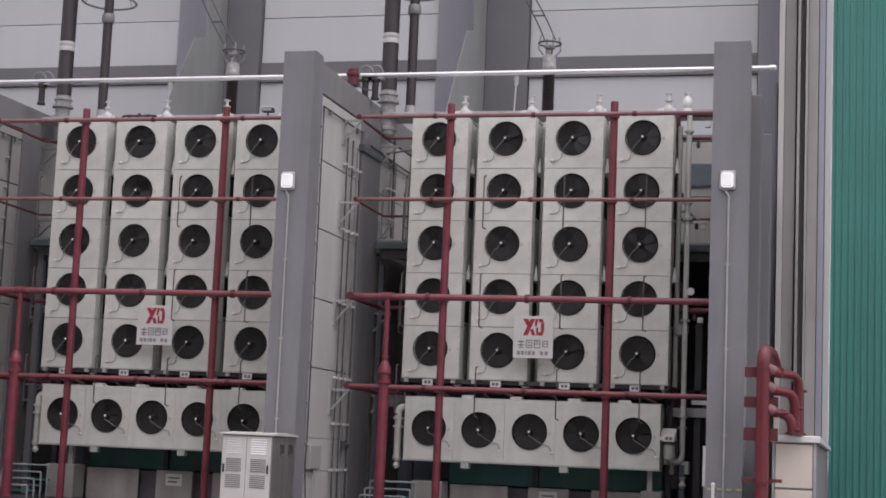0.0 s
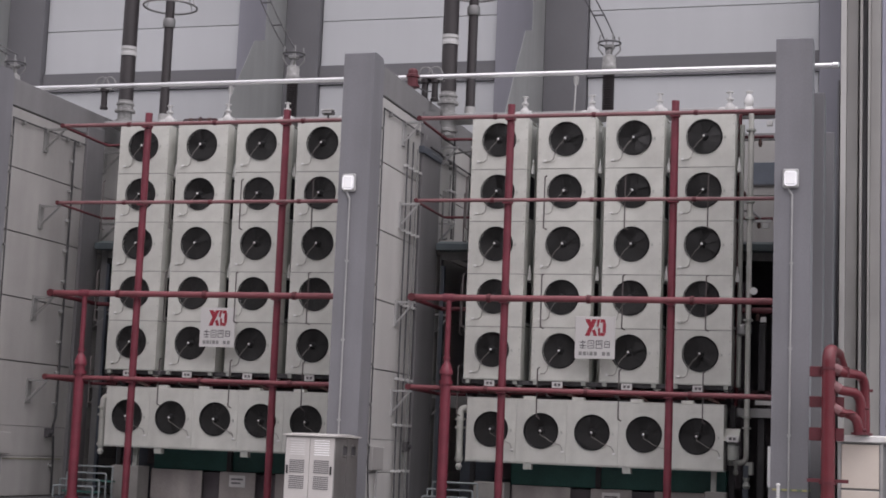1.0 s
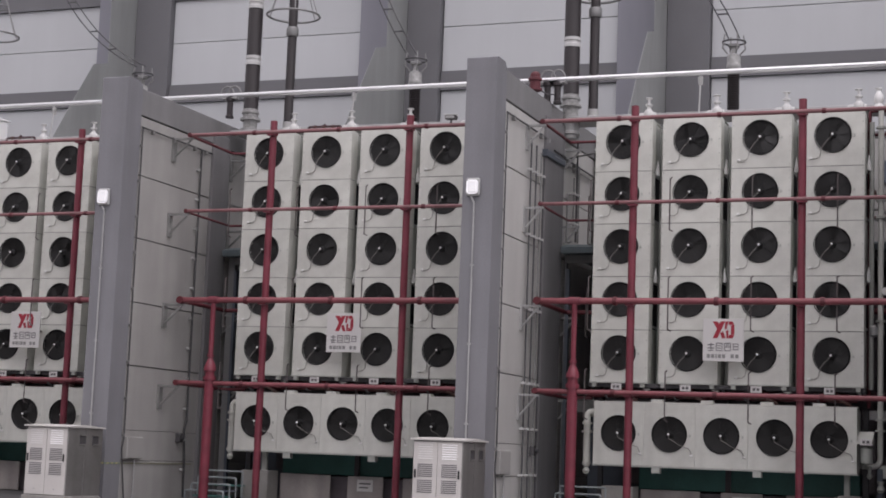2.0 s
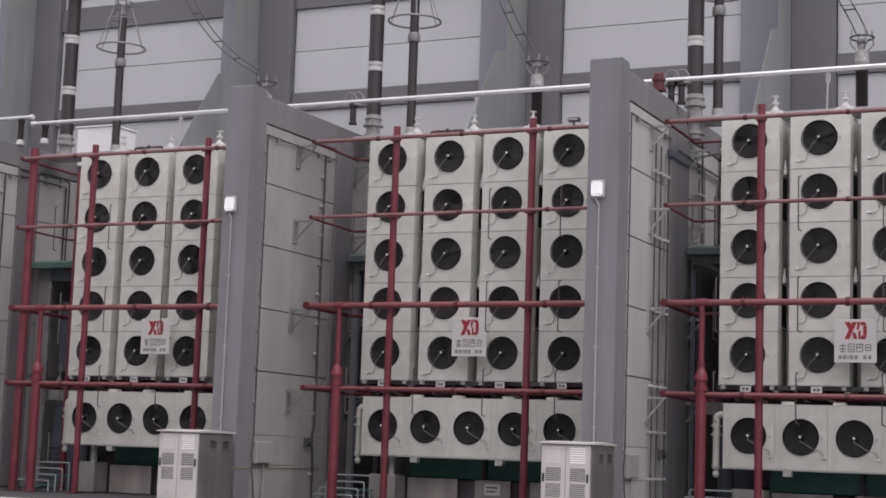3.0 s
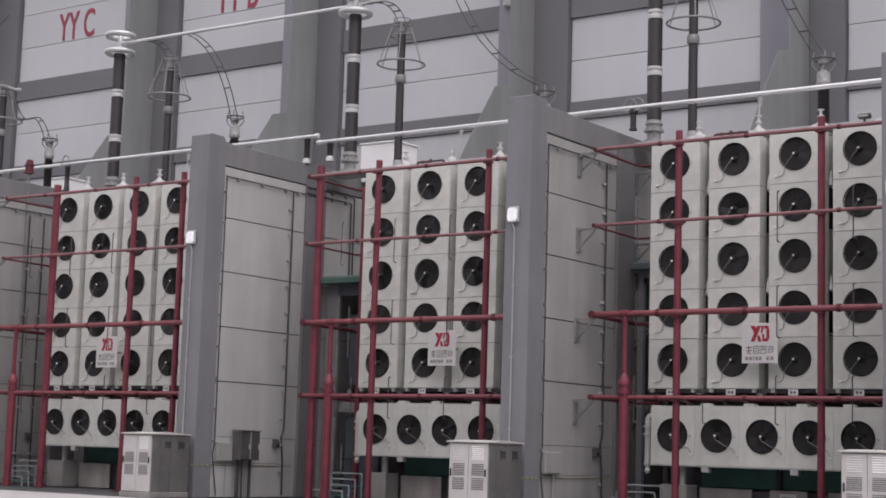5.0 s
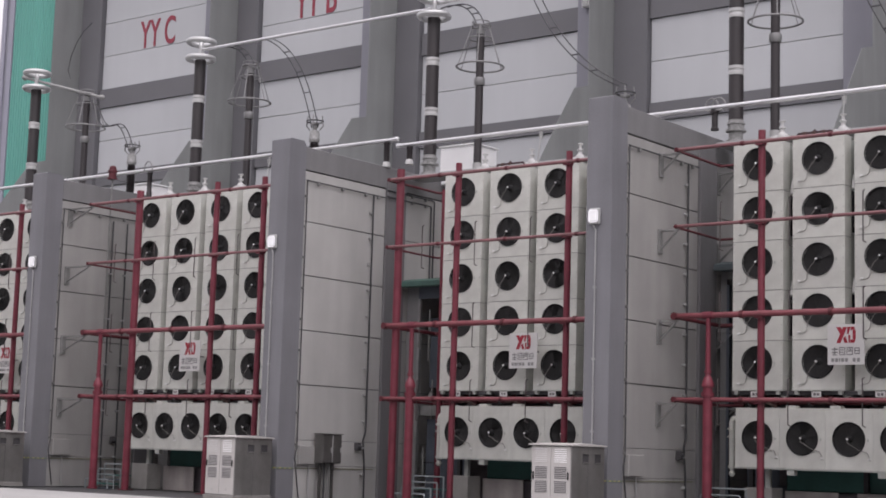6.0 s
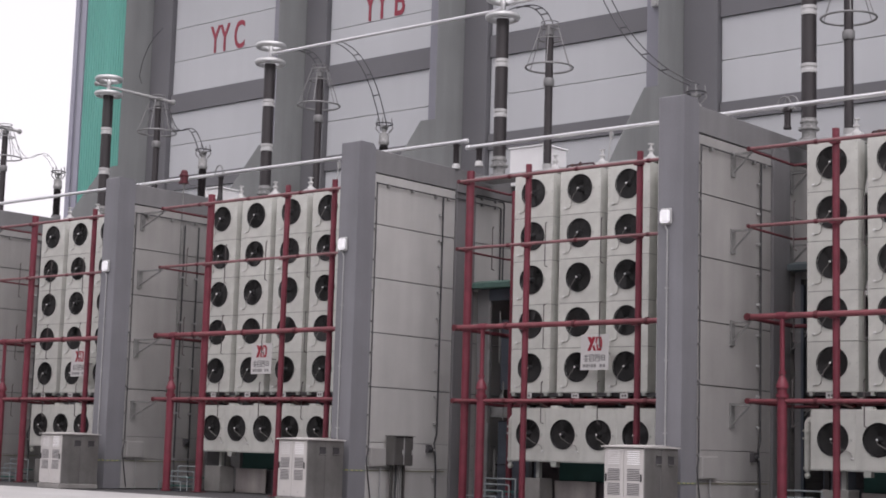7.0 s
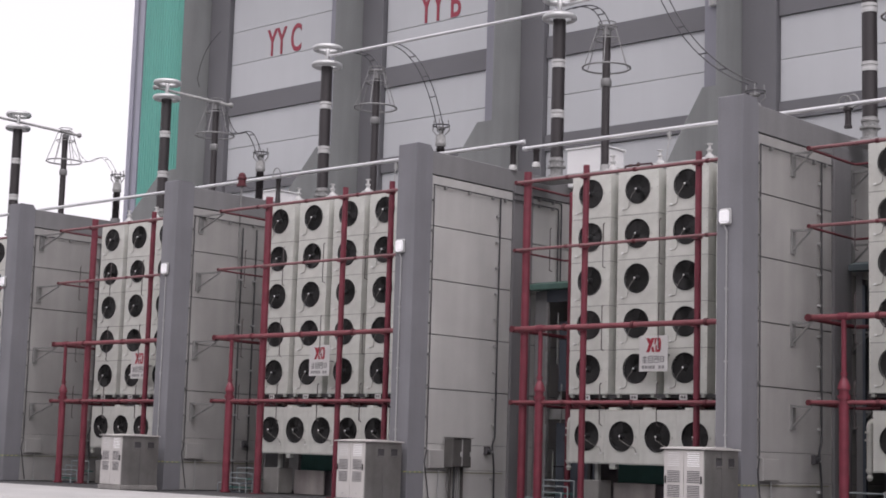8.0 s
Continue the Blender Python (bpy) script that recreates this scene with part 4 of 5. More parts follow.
def pipework(n, posts, riser, left, right, y, rear=None, wall_x=None):
    """Red deluge pipe frame in front of and beside one cooler bank."""
    t = thing("deluge_pipework", (left, y, 0), "red painted deluge fire pipes and posts framing the cooler bank", "fire pipework", "deluge pipework")
    o = Vector((left, y, 0))

    def P(x, yy, z):
        return (x - o.x, yy - o.y, z)

    levels = ((9.57, 0.050), (7.54, 0.045), (5.19, 0.078), (3.04, 0.060))
    for z, r in levels:
        part("pipe", tube([P(left, y, z), P(right, y, z)], r, 12), RED_FADED if z > 7 else RED_DUSTY, t, smooth=True)
        back = y + 2.3
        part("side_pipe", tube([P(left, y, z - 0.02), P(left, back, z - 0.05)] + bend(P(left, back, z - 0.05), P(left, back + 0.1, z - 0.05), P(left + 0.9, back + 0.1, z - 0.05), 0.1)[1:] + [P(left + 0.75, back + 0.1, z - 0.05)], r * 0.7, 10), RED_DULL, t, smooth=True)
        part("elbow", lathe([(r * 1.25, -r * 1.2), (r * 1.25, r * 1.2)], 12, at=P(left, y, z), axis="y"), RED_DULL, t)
        x = left + 1.9
        while x < right - 0.6:
            part("coupling", lathe([(r * 1.0, -0.05), (r * 1.35, -0.045), (r * 1.35, 0.045), (r * 1.0, 0.05)], 12, at=P(x, y, z), axis="x"), RED_DULL, t)
            x += 2.4
    for k, x in enumerate(posts):
        q = part("post", tube([P(x, y + 0.16, 0), P(x, y + 0.16, 9.89)], 0.12 if k == 0 and n > 1 else 0.092, 14), RED, t, smooth=True)
        part("base_plate", box(*(P(x, 0, 0)[0] + d for d in (-0.18, 0.18)), 0.0, 0.34, 0.0, 0.03), RED_DULL, q)
        for z, r in levels:
            part("clamp", lathe([(0.125, z - 0.06), (0.125, z - 0.02)], 14, at=P(x, y + 0.16, 0)), RED, q)
            part("clamp", box(P(x, 0, 0)[0] - 0.1, P(x, 0, 0)[0] + 0.1, -0.02, 0.16, z - r - 0.03, z - r + 0.01), RED, q)
    for x, yy in rear or ():
        part("post", tube([P(x, yy, 0), P(x, yy, 9.6)], 0.095, 14), RED, t, smooth=True)
    # riser with reducer
    x = riser
    part("riser", lathe([(0.17, 0), (0.17, 0.06), (0.125, 0.06), (0.125, 3.12), (0.165, 3.12), (0.165, 3.22), (0.125, 3.22), (0.125, 3.36), (0.16, 3.36), (0.16, 3.44), (0.10, 3.60), (0.07, 3.66), (0.07, 3.72), (0.095, 3.72), (0.095, 3.78), (0.065, 3.78), (0.065, 5.15)], 16, at=P(x, y, 0)), RED, t, "thick red riser with flanged reducer", smooth=True)
    part("riser_tee", lathe([(0.10, -0.14), (0.10, 0.14)], 12, at=P(x, y, 5.19), axis="x"), RED, t)
    # spray nozzle rods
    for z, up, dn in ((7.54, 0.6, 0.65), (5.19, 0.6, 0.65), (3.04, 0.55, 0.6)):
        for i in range(4):
            xx = left + 1.21 + 1.93 * i - 0.03 * (z < 5)
            if xx > right - 0.3:
                continue
            part("nozzle_rod", tube([P(xx + 0.05, y + 0.12, z + up), P(xx, y + 0.12, z + up - 0.04), P(xx, y + 0.12, z - dn), P(xx + 0.07, y + 0.16, z - dn - 0.04)], 0.016, 6), ROD, t, "thin grey spray nozzle rod")
    for z in (7.54, 5.19) if n < 2 else ():
        for x2, y2 in ((left + 0.55, y + 2.4),):
            part("nozzle_rod", tube([P(x2 + 0.05, y2 - 0.08, z + 0.58), P(x2, y2 - 0.08, z + 0.54), P(x2, y2 - 0.08, z - 0.66), P(x2 + 0.07, y2 - 0.05, z - 0.70)], 0.018, 6), ROD, t, "thin grey spray nozzle rod")
    # wall brackets
    zinc = BRACKET if n else STEEL
    if wall_x is not None:
        for z, r in levels:
            zz = z - r - 0.02
            br = part("wall_bracket", box(*(wall_x - o.x + d for d in (-0.03, 0.02)), -0.10, 0.10, zz - 0.62, zz + 0.02), zinc, t, "galvanised triangular wall bracket")
            part("arm", box(wall_x - o.x + 0.02, 0.08, -0.04, 0.04, zz - 0.05, zz), zinc, br)
            part("brace", rod((wall_x - o.x + 0.02, 0, zz - 0.5), (0.02, 0, zz - 0.06), 0.03, 6), zinc, br)
            b2 = part("wall_bracket", box(*(wall_x - o.x + d for d in (-0.03, 0.02)), 3.1, 3.26, zz - 0.62, zz + 0.02), zinc, t, "galvanised triangular wall bracket")
            part("arm", box(wall_x - o.x + 0.02, 0.08, 3.14, 3.22, zz - 0.06, zz - 0.01), zinc, b2)
            part("brace", rod((wall_x - o.x + 0.02, 3.18, zz - 0.5), (0.02, 3.18, zz - 0.07), 0.03, 6), zinc, b2)
    return t


def enclosure(xl, xr, y, sheet, jamb, fitted):
    """Sound enclosure behind the coolers: low front with canopy and dark opening, upper wall set back, bushing beam."""
    t = thing("sound_enclosure", ((xl + xr) / 2, y, 0), "pale panelled sound enclosure over a dark opening with green canopy", "enclosure", "sound enclosures", "structure")
    h = (xr - xl) / 2 - 0.02
    n = max(2, round(2 * h / 2.2))
    w = 2 * h / n
    for i in range(n):
        for a, b in ((6.98, 8.6), (8.6, 10.1)):
            part("panel", box(-h + i * w + 0.01, -h + (i + 1) * w - 0.01, 2.9, 3.02, a + 0.01, b - 0.01, bevel=0.008), PANEL, t)
    part("canopy", prism([(-0.42, 6.70), (-0.42, 6.86), (0.0, 6.97), (0.0, 6.70)], -h + 0.02, h - 0.05), sheet, t, "sheet metal canopy")
    part("ledge", box(-h, h, 0.004, 3.0, 6.72, 6.965), CONCRETE_SIDE, t)
    part("lintel", box(-h + jamb + 0.01, h, 0.02, 0.15, 6.34 if fitted else 6.5, 6.715), BLUEGREY if fitted else BRACKET, t)
    part("jamb", box(-h + 0.02, -h + jamb, 0.02, 0.22, 0, 6.69), CONCRETE_SIDE, t)
    part("jamb", box(h - 0.28, h - 0.02, 0.02, 0.16, 0, 6.33), CONCRETE_SIDE, t)
    part("door_frame", box(-h + jamb + 0.02, -h + jamb + 0.10, -0.02, 0.10, 0, 6.33), BRACKET if fitted else BLUEGREY, t, "thin door frame post")
    # dark sheet standing in for the shade deep inside the opening
    part("inner_wall", box(-h, h, 3.2, 3.35, 0, 10.0), DEPTH_SHADE, t)
    if fitted:
        for x0, x1 in ((0.66, 1.42), (1.46, 2.3)):
            part("inner_door", box(-h + x0, -h + x1, 0.45, 0.52, 3.55, 5.75, bevel=0.01), BLUEGREY, t, "blue-grey inner door leaf")
    part("inner_door", box(-h + 0.66, -h + 2.3, 0.40, 0.47, 0.0, 2.55, bevel=0.01), BLUEGREY, t, "blue-grey lower door leaf")
    part("porthole", lathe([(0.16, 0.34), (0.16, 0.40)], 16, at=(-h + 1.15, 0, 2.05), axis="y"), FRAME_DARK, t, "round dark porthole")
    part("inner_beam", box(-h + 0.3, -h + 2.6, 0.2, 0.4, 2.66, 2.98, bevel=0.01), BRACKET, t, "pale steel cross beam")
    if fitted:
        for x in (0.9, 1.35, 1.75):
            part("valve", lathe([(0.05, 3.16), (0.08, 3.2), (0.08, 3.32), (0.03, 3.36), (0.06, 3.42)], 10, at=(-h + x, 0.25, 0)), BRACKET, t, smooth=True)
        for x, z0, z1 in ((1.12, 4.35, 5.95), (1.30, 2.55, 3.75), (1.02, 0.75, 1.65)):
            part("inner_pipe", rod((-h + x, -0.2, z0), (-h + x, -0.2, z1), 0.022, 8), BRACKET, t)
            part("pipe_clip", box(-h + x - 0.03, -h + x + 0.03, -0.2, 0.45, (z0 + z1) / 2 - 0.02, (z0 + z1) / 2 + 0.02), FRAME_DARK, t)
    part("bushing_beam", box(-h, h, -0.3, 0.68, 10.2, 10.3, bevel=0.01), STEEL, t, "grey steel beam under the bushings")
    part("roof", box(-h, h, 2.9, 9.5, 10.12, 10.3, bevel=0.01), CONCRETE_SIDE, t)
    return t


# ---- the bays ----
tower, lower, frame_, base_, rail_, board = cooler_tower(), lower_cooler(), support_frame(), bay_base(), stair_rail(), sign_board()
BAYS = [
    (2.36, 3.72, (2.93, 6.88), 1.60, 0.68, 9.40, None, 0.30, 4.52),
    (-7.38, 3.72, (-6.70, -2.87), -8.10, -9.06, -0.46, None, -9.53, -5.21),
    (-17.04, 3.72, (-18.56, -16.38, -12.54), -17.82, -18.85, -10.27, ((-18.56, 4.9),), None, -14.88),
    (-29.61, 2.66, (-28.94, -25.27, -23.18), -30.36, -31.22, -21.44, None, -32.30, -27.34),
    (-39.21, 2.66, (-38.82, -35.22), -40.03, -40.75, -33.04, None, -42.05, -36.98),
    (-48.80, 2.66, (-48.00, -44.15), -49.6, -50.35, -42.79, None, None, -46.6),
]


def spin_fans(t):
    """Lets each fan of a copied cooler stand at its own angle."""
    for f in t.children:
        turn = random.random() * 6
        for b in f.children:
            if b.name.startswith("blade"):
                b.rotation_euler = (0, b.rotation_euler[1] + turn, 0)


first = True
for n, (bx, y, posts, riser, left, right, rear, wall_x, sx) in enumerate(BAYS):
    for i, dx in enumerate((0.0, 1.69, 3.37, 5.06)):
        m = pose(bx + dx + 0.02, y + 0.11, BASE_Z)
        if first and i == 0:
            tower.matrix_basis = m
        else:
            spin_fans(copy_thing(tower, m))
    for proto, dx, dy in ((lower, 0, 0.0), (frame_, 0, 0.1), (base_, 0, 0.0)):
        m = pose(bx + dx, y + dy, 0)
        if first:
            proto.matrix_basis = m
        else:
            spin_fans(copy_thing(proto, m))
    for proto, p in ((rail_, (riser - 0.42, y - 0.9, 0)), (board, (sx, y - 0.37, 3.86 if n == 0 else 3.94 if n < 3 else 3.89))):
        if first:
            proto.matrix_basis = pose(*p)
        else:
            copy_thing(proto, pose(*p))
    pipework(n, posts, riser, left, right, y - 1.16, rear, wall_x)
    first = False
for (a, ya), (b, _) in zip(WALLS[1:], WALLS):
    enclosure(a + 0.06, b - 0.76, 5.7 + (0.28 if ya > 0.3 else 0), CANOPY if a < -15 else CANOPY_GREY, 0.47 if a < -15 else 0.20 if a < -5 else 0.05, a < -15)
enclosure(-53.0, -42.9, 5.98, CANOPY, 0.47, True)
wh = thing("wall_hatch", (8.4, 8.59, 9.2), "blue-grey steel hatch on the pale enclosure wall", "hatch")
part("leaf", box(-0.38, 0.30, -0.03, 0.005, -0.30, 0.30, bevel=0.012), BLUEGREY, wh)
part("rim", box(-0.40, 0.32, -0.04, 0.005, -0.335, -0.302), FRAME_DARK, wh)

# ---- bushings on the enclosure roofs ----


def sheds(r, z0, z1, at, step=0.06, lip=0.007, seg=18):
    prof, z = [(r, z0)], z0
    while z < z1 - step:
        prof += [(r + lip, z + step * 0.45), (r, z + step * 0.75)]
        z += step
    prof.append((r, z1))
    return lathe(prof, seg, at=at)


def big_bushing():
    """Line bushing; origin at the roof, z = 10.3."""
    t = thing("line_bushing", (0, 0, 10.3), "tall dark ribbed bushing with white bands and double corona ring", "bushing", "line bushings")
    part("turret", lathe([(0.28, 0.0), (0.28, 0.08), (0.20, 0.10), (0.20, 0.32), (0.29, 0.33), (0.29, 0.38), (0.22, 0.40), (0.22, 0.52), (0.25, 0.53), (0.25, 0.58), (0.21, 0.60), (0.21, 0.66)], 20), HEAD, t, "grey flanged turret", smooth=True)
    for i in range(8):
        a = 2 * math.pi * i / 8
        part("bolt", lathe([(0.022, 0.375), (0.022, 0.42)], 6, at=(0.255 * math.cos(a), 0.255 * math.sin(a), 0)), STEEL, t)
    z = 0.66
    for k, top in enumerate((1.94, 3.59, 5.18)):
        part("shed_section", sheds(0.205, z, top, (0, 0, 0)), RUBBER, t, smooth=True)
        if k < 2:
            part("band", lathe([(0.225, top), (0.225, top + 0.08), (0.20, top + 0.1), (0.20, top + 0.16), (0.225, top + 0.18), (0.225, top + 0.26)], 18), BAND, t, "pale joint band", smooth=True)
        z = top + 0.26
    part("cap", lathe([(0.18, 5.18), (0.18, 5.3), (0.08, 5.35), (0.08, 5.9), (0.04, 5.95)], 14), RING, t, smooth=True)
    for zz in (5.24, 5.86):
        part("corona_ring", torus(0.47, 0.10, (0, 0, zz), seg=32, sub=10), RING, t, "thick pale corona ring", smooth=True)
        for i in range(3):
            a = 2 * math.pi * i / 3 + 0.4
            part("spoke", rod((0.07 * math.cos(a), 0.07 * math.sin(a), zz), (0.45 * math.cos(a), 0.45 * math.sin(a), zz), 0.022, 6), RING, t)
    return t


def thin_bushing():
    t = thing("neutral_bushing", (0, 0, 10.3), "slim dark bushing under a wire cone cage with hoop", "bushing", "slim bushings")
    part("turret", lathe([(0.2, 0.0), (0.2, 0.1), (0.15, 0.12), (0.15, 0.3)], 16), FITTING, t, smooth=True)
    part("shed_section", sheds(0.125, 0.3, 2.79, (0, 0, 0), 0.06, 0.006, 14), RUBBER, t, smooth=True)
    part("band", lathe([(0.155, 2.79), (0.175, 2.83), (0.175, 3.01), (0.155, 3.05)], 16), CAGE, t, smooth=True)
    part("shed_section", sheds(0.125, 3.05, 4.45, (0, 0, 0), 0.06, 0.006, 14), RUBBER, t, smooth=True)
    part("cap", lathe([(0.14, 4.45), (0.14, 4.6), (0.05, 4.62), (0.05, 4.8)], 12), CAGE, t, smooth=True)
    for R, z, r in ((0.75, 3.40, 0.032), (0.37, 4.32, 0.022), (0.30, 4.72, 0.024), (0.27, 4.86, 0.018)):
        part("hoop", torus(R, r, (0, 0, z), seg=30, sub=8), CAGE, t, smooth=True)
    for i in range(6):
        a = 2 * math.pi * i / 6
        part("strut", rod((0.30 * math.cos(a), 0.30 * math.sin(a), 4.72), (0.75 * math.cos(a), 0.75 * math.sin(a), 3.40), 0.016, 6), CAGE, t)
    for i in range(2):
        part("cross_bar", rod((-0.3 + 0.3 * i, -0.3 * i, 4.7), (0.3 - 0.3 * i, 0.3 * i, 4.7), 0.02, 6), CAGE, t)
    return t


def small_bushing():
    t = thing("small_bushing", (0, 0, 10.3), "short dark bushing with pale cast head and a clamp crown", "bushing", "short bushings")
    part("shed_section", sheds(0.13, 0.0, 1.12, (0, 0, 0), 0.06, 0.035, 14), RUBBER, t, smooth=True)
    part("head", lathe([(0.17, 1.12), (0.19, 1.18), (0.19, 1.26), (0.175, 1.28), (0.175, 1.46), (0.15, 1.52), (0.08, 1.55), (0.05, 1.75)], 16), HEAD, t, "grey cast head", smooth=True)
    part("crown", torus(0.29, 0.025, (0, 0, 1.86), seg=24, sub=8), WIRE, t, smooth=True)
    for i in range(4):
        a = 2 * math.pi * i / 4 + 0.5
        c, s = math.cos(a), math.sin(a)
        part("prong", tube([(0.16 * c, 0.16 * s, 1.54), (0.30 * c, 0.30 * s, 1.70), (0.27 * c, 0.27 * s, 1.9), (0.25 * c, 0.25 * s, 2.06)], 0.022, 6), CAGE, t)
    part("clamp", box(-0.13, 0.13, -0.1, 0.1, 1.72, 1.82, bevel=0.02), CAGE, t)
    return t


big, thin, small = big_bushing(), thin_bushing(), small_bushing()
BIG = ((0.42, 5.75), (-9.02, 5.75), (-19.90, 5.75), (-30.75, 5.75), (-40.2, 5.75), (-51.0, 5.75))
THIN = ((0.96, 6.0), (-7.95, 6.0), (-18.18, 6.0), (-28.40, 6.0), (-37.33, 6.0), (-47.6, 6.0))
SMALL = ((4.65, 6.0), (-4.12, 6.0), (-12.79, 6.0), (-25.55, 6.4), (-34.98, 6.4), (-44.15, 6.4))
LIFT = {0: 0.05, 1: 0.04, 2: 0.06, 3: 0.62, 4: 0.66, 5: 0.66}
for proto, spots in ((big, BIG), (thin, THIN), (small, SMALL)):
    for i, (x, y) in enumerate(spots):
        m = pose(x, y, 10.29 + (LIFT.get(i, 0) if proto is small else 0))
        if i == 0:
            proto.matrix_basis = m
        else:
            copy_thing(proto, m)
for i, lift in LIFT.items():
    x, y = SMALL[i]
    st = thing("bushing_stand", (x, y, 10.3), "short grey stand under a bushing on the roof", "stand")
    part("stand", lathe([(0.22, -0.005), (0.2, 0.02), (0.2, lift - 0.012)], 14), CONCRETE_SIDE, st)


def jumper(a, b, over, wave=0.0, r=0.020, m=WIRE):
    """A pair of flexible conductors with spacers from a to b, pulled towards the point (x, z) over it."""
    a, b = Vector(a), Vector(b)
    t = thing("jumper_cable", a, "pair of dark flexible conductors with spacers", "cable", "jumper cables")
    c = Vector((over[0], (a.y + b.y) / 2, over[1])) if over else a.lerp(b, 0.5)
    curve = []
    for i in range(17):
        s = i / 16
        curve.append(a.lerp(c, s).lerp(c.lerp(b, s), s) - a - Vector((0, 0, wave * math.sin(2 * math.pi * s))))
    for d in (-0.14, 0.14):
        part("conductor", tube([p + Vector((d, 0.05 * d, 0)) for p in curve], r, 6), m, t, smooth=True)
    for i in (5, 9, 12):
        part("spacer", rod(curve[i] + Vector((-0.16, 0, 0)), curve[i] + Vector((0.16, 0, 0)), r * 1.1, 6), m, t)


def tube_bar(a, b, r, label, dull=False):
    t = thing("busbar_tube", a, label, "busbar", "busbar tubes")
    a, b = Vector(a), Vector(b)
    metal = HEAD if dull else ALU
    part("tube", tube([(0, 0, 0), b - a], r, 12), metal, t, smooth=True)
    for s in (0.0, 1.0):
        if dull:
            ball = [(r * 1.9 * math.cos(q), r * 1.9 * math.sin(q)) for q in [-1.5 + 0.3 * i for i in range(11)]]
        else:
            ball = [(r * 0.4, -r * 1.6), (r * 1.3, -r), (r * 1.3, r), (r * 0.4, r * 1.6)]
        part("end_cap", lathe(ball, 12, at=(b - a) * s, axis="x"), metal, t, smooth=True)
    return t


tube_bar((-30.6, 5.75, 15.86), (-20.1, 5.75, 15.80), 0.055, "pale aluminium tube between two corona rings")
tube_bar((-41.0, 5.75, 16.08), (-36.45, 6.0, 14.79), 0.06, "dull aluminium tube with ball ends sloping to the slim bushing", True)
tube_bar((-54.0, 5.75, 16.57), (-46.57, 6.0, 14.74), 0.06, "dull aluminium tube with ball ends sloping to the slim bushing", True)
tube_bar((-19.6, 5.75, 15.95), (-8.9, 5.75, 16.0), 0.05, "pale aluminium tube between two corona rings")
tube_bar((-9.0, 5.75, 16.1), (0.4, 5.75, 16.1), 0.05, "pale aluminium tube between two corona rings")
tube_bar((0.45, 5.75, 16.12), (9.9, 5.75, 16.12), 0.05, "pale aluminium tube running on from the corona ring")
jumper((-27.4, 5.8, 15.83), (-25.55, 6.4, 12.55), (-26.05, 15.35))
jumper((-16.1, 5.8, 15.98), (-12.85, 6.0, 12.45), (-15.0, 13.4))
jumper((-5.95, 5.76, 16.08), (-4.2, 6.0, 12.3), (-5.1, 13.6))
jumper((2.3, 5.8, 16.1), (4.65, 6.0, 12.3), (4.25, 13.4))
jumper((-36.9, 6.0, 14.75), (-35.0, 6.4, 12.6), None, 0.42)
jumper((-19.5, 5.75, 15.75), (-18.2, 6.0, 15.05), (-18.45, 16.0))
jumper((-30.3, 5.75, 15.9), (-28.4, 6.0, 15.05), (-28.6, 15.98))
t = thing("drop_wire", (-37.3, 6.0, 17.9), "single thin dark wire hanging in a curve above the bushing", "wire")
part("wire", tube([(0, 0, 0), (-0.5, 0, -0.3), (-0.86, 0, -0.68), (-1.16, 0, -1.2), (-1.3, 0, -1.77), (-1.14, 0, -2.1)], 0.018, 6), WIRE, t, smooth=True)
# thinner and paler than the others, to stand in for sky glare over it
jumper((-47.1, 6.0, 14.6), (-44.15, 6.4, 12.6), None, 0.45, 0.011, BRACKET)

# ---- long aluminium busbar over the fire walls ----
for a, b, z in ((-20.25, 10.42, 11.10), (-56.0, -20.35, 11.32)):
    t = tube_bar((a, 4.6, z), (b, 4.6, z), 0.063, "long bright aluminium tube carried across the fire walls")
    for x, arch in ((9.83, 0), (0.13, 1), (0.40, 1), (-9.06, 2)):
        if a < x < b:
            part("post_insulator", lathe([(0.11, 10.46 - z), (0.11, 10.52 - z), (0.085, 10.54 - z), (0.085, -0.18), (0.12, -0.16), (0.12, -0.07)], 14, at=(x - a, 0, 0)), RUBBER, t, smooth=True)
            for d in (0.0,) * (arch == 1) + (-0.10, 0.12) * (arch == 2):
                part("arch_clamp", tube([(x - a + d + 0.20 * math.cos(q), 0.0, 0.02 + 0.24 * math.sin(q)) for q in [i * math.pi / 8 for i in range(9)]], 0.022, 8), CAGE, t, smooth=True)
            if arch:
                part("clamp_plate", box(x - a - 0.22, x - a + 0.22, -0.09, 0.09, -0.10, -0.07), FITTING, t)
t = thing("post_insulator", (-31.86, 4.6, 10.3), "short dark post insulator with an arched clamp over the busbar", "insulator", "arched insulators")
part("body", lathe([(0.10, -0.005), (0.10, 0.2), (0.085, 0.22), (0.085, 0.82), (0.1, 0.84), (0.1, 0.93)], 14), RUBBER, t, smooth=True)
part("arch_clamp", tube([(0.22 * math.cos(q), -0.1, 0.98 + 0.34 * math.sin(q)) for q in [i * math.pi / 8 for i in range(9)]], 0.02, 8), CAGE, t, smooth=True)
for x, z in ((-19.80, 11.10), (-20.74, 11.32)):
    t = thing("post_insulator", (x, 4.6, 10.46), "short dark post insulator under the busbar end", "insulator", "post insulators")
    part("base", lathe([(0.13, 0.0), (0.13, 0.08), (0.10, 0.16)], 14), BAND, t, "pale cast base", smooth=True)
    part("body", lathe([(0.095, 0.162), (0.095, z - 10.46 - 0.16), (0.11, z - 10.46 - 0.14), (0.11, z - 10.46 - 0.07)], 14), RUBBER, t, smooth=True)
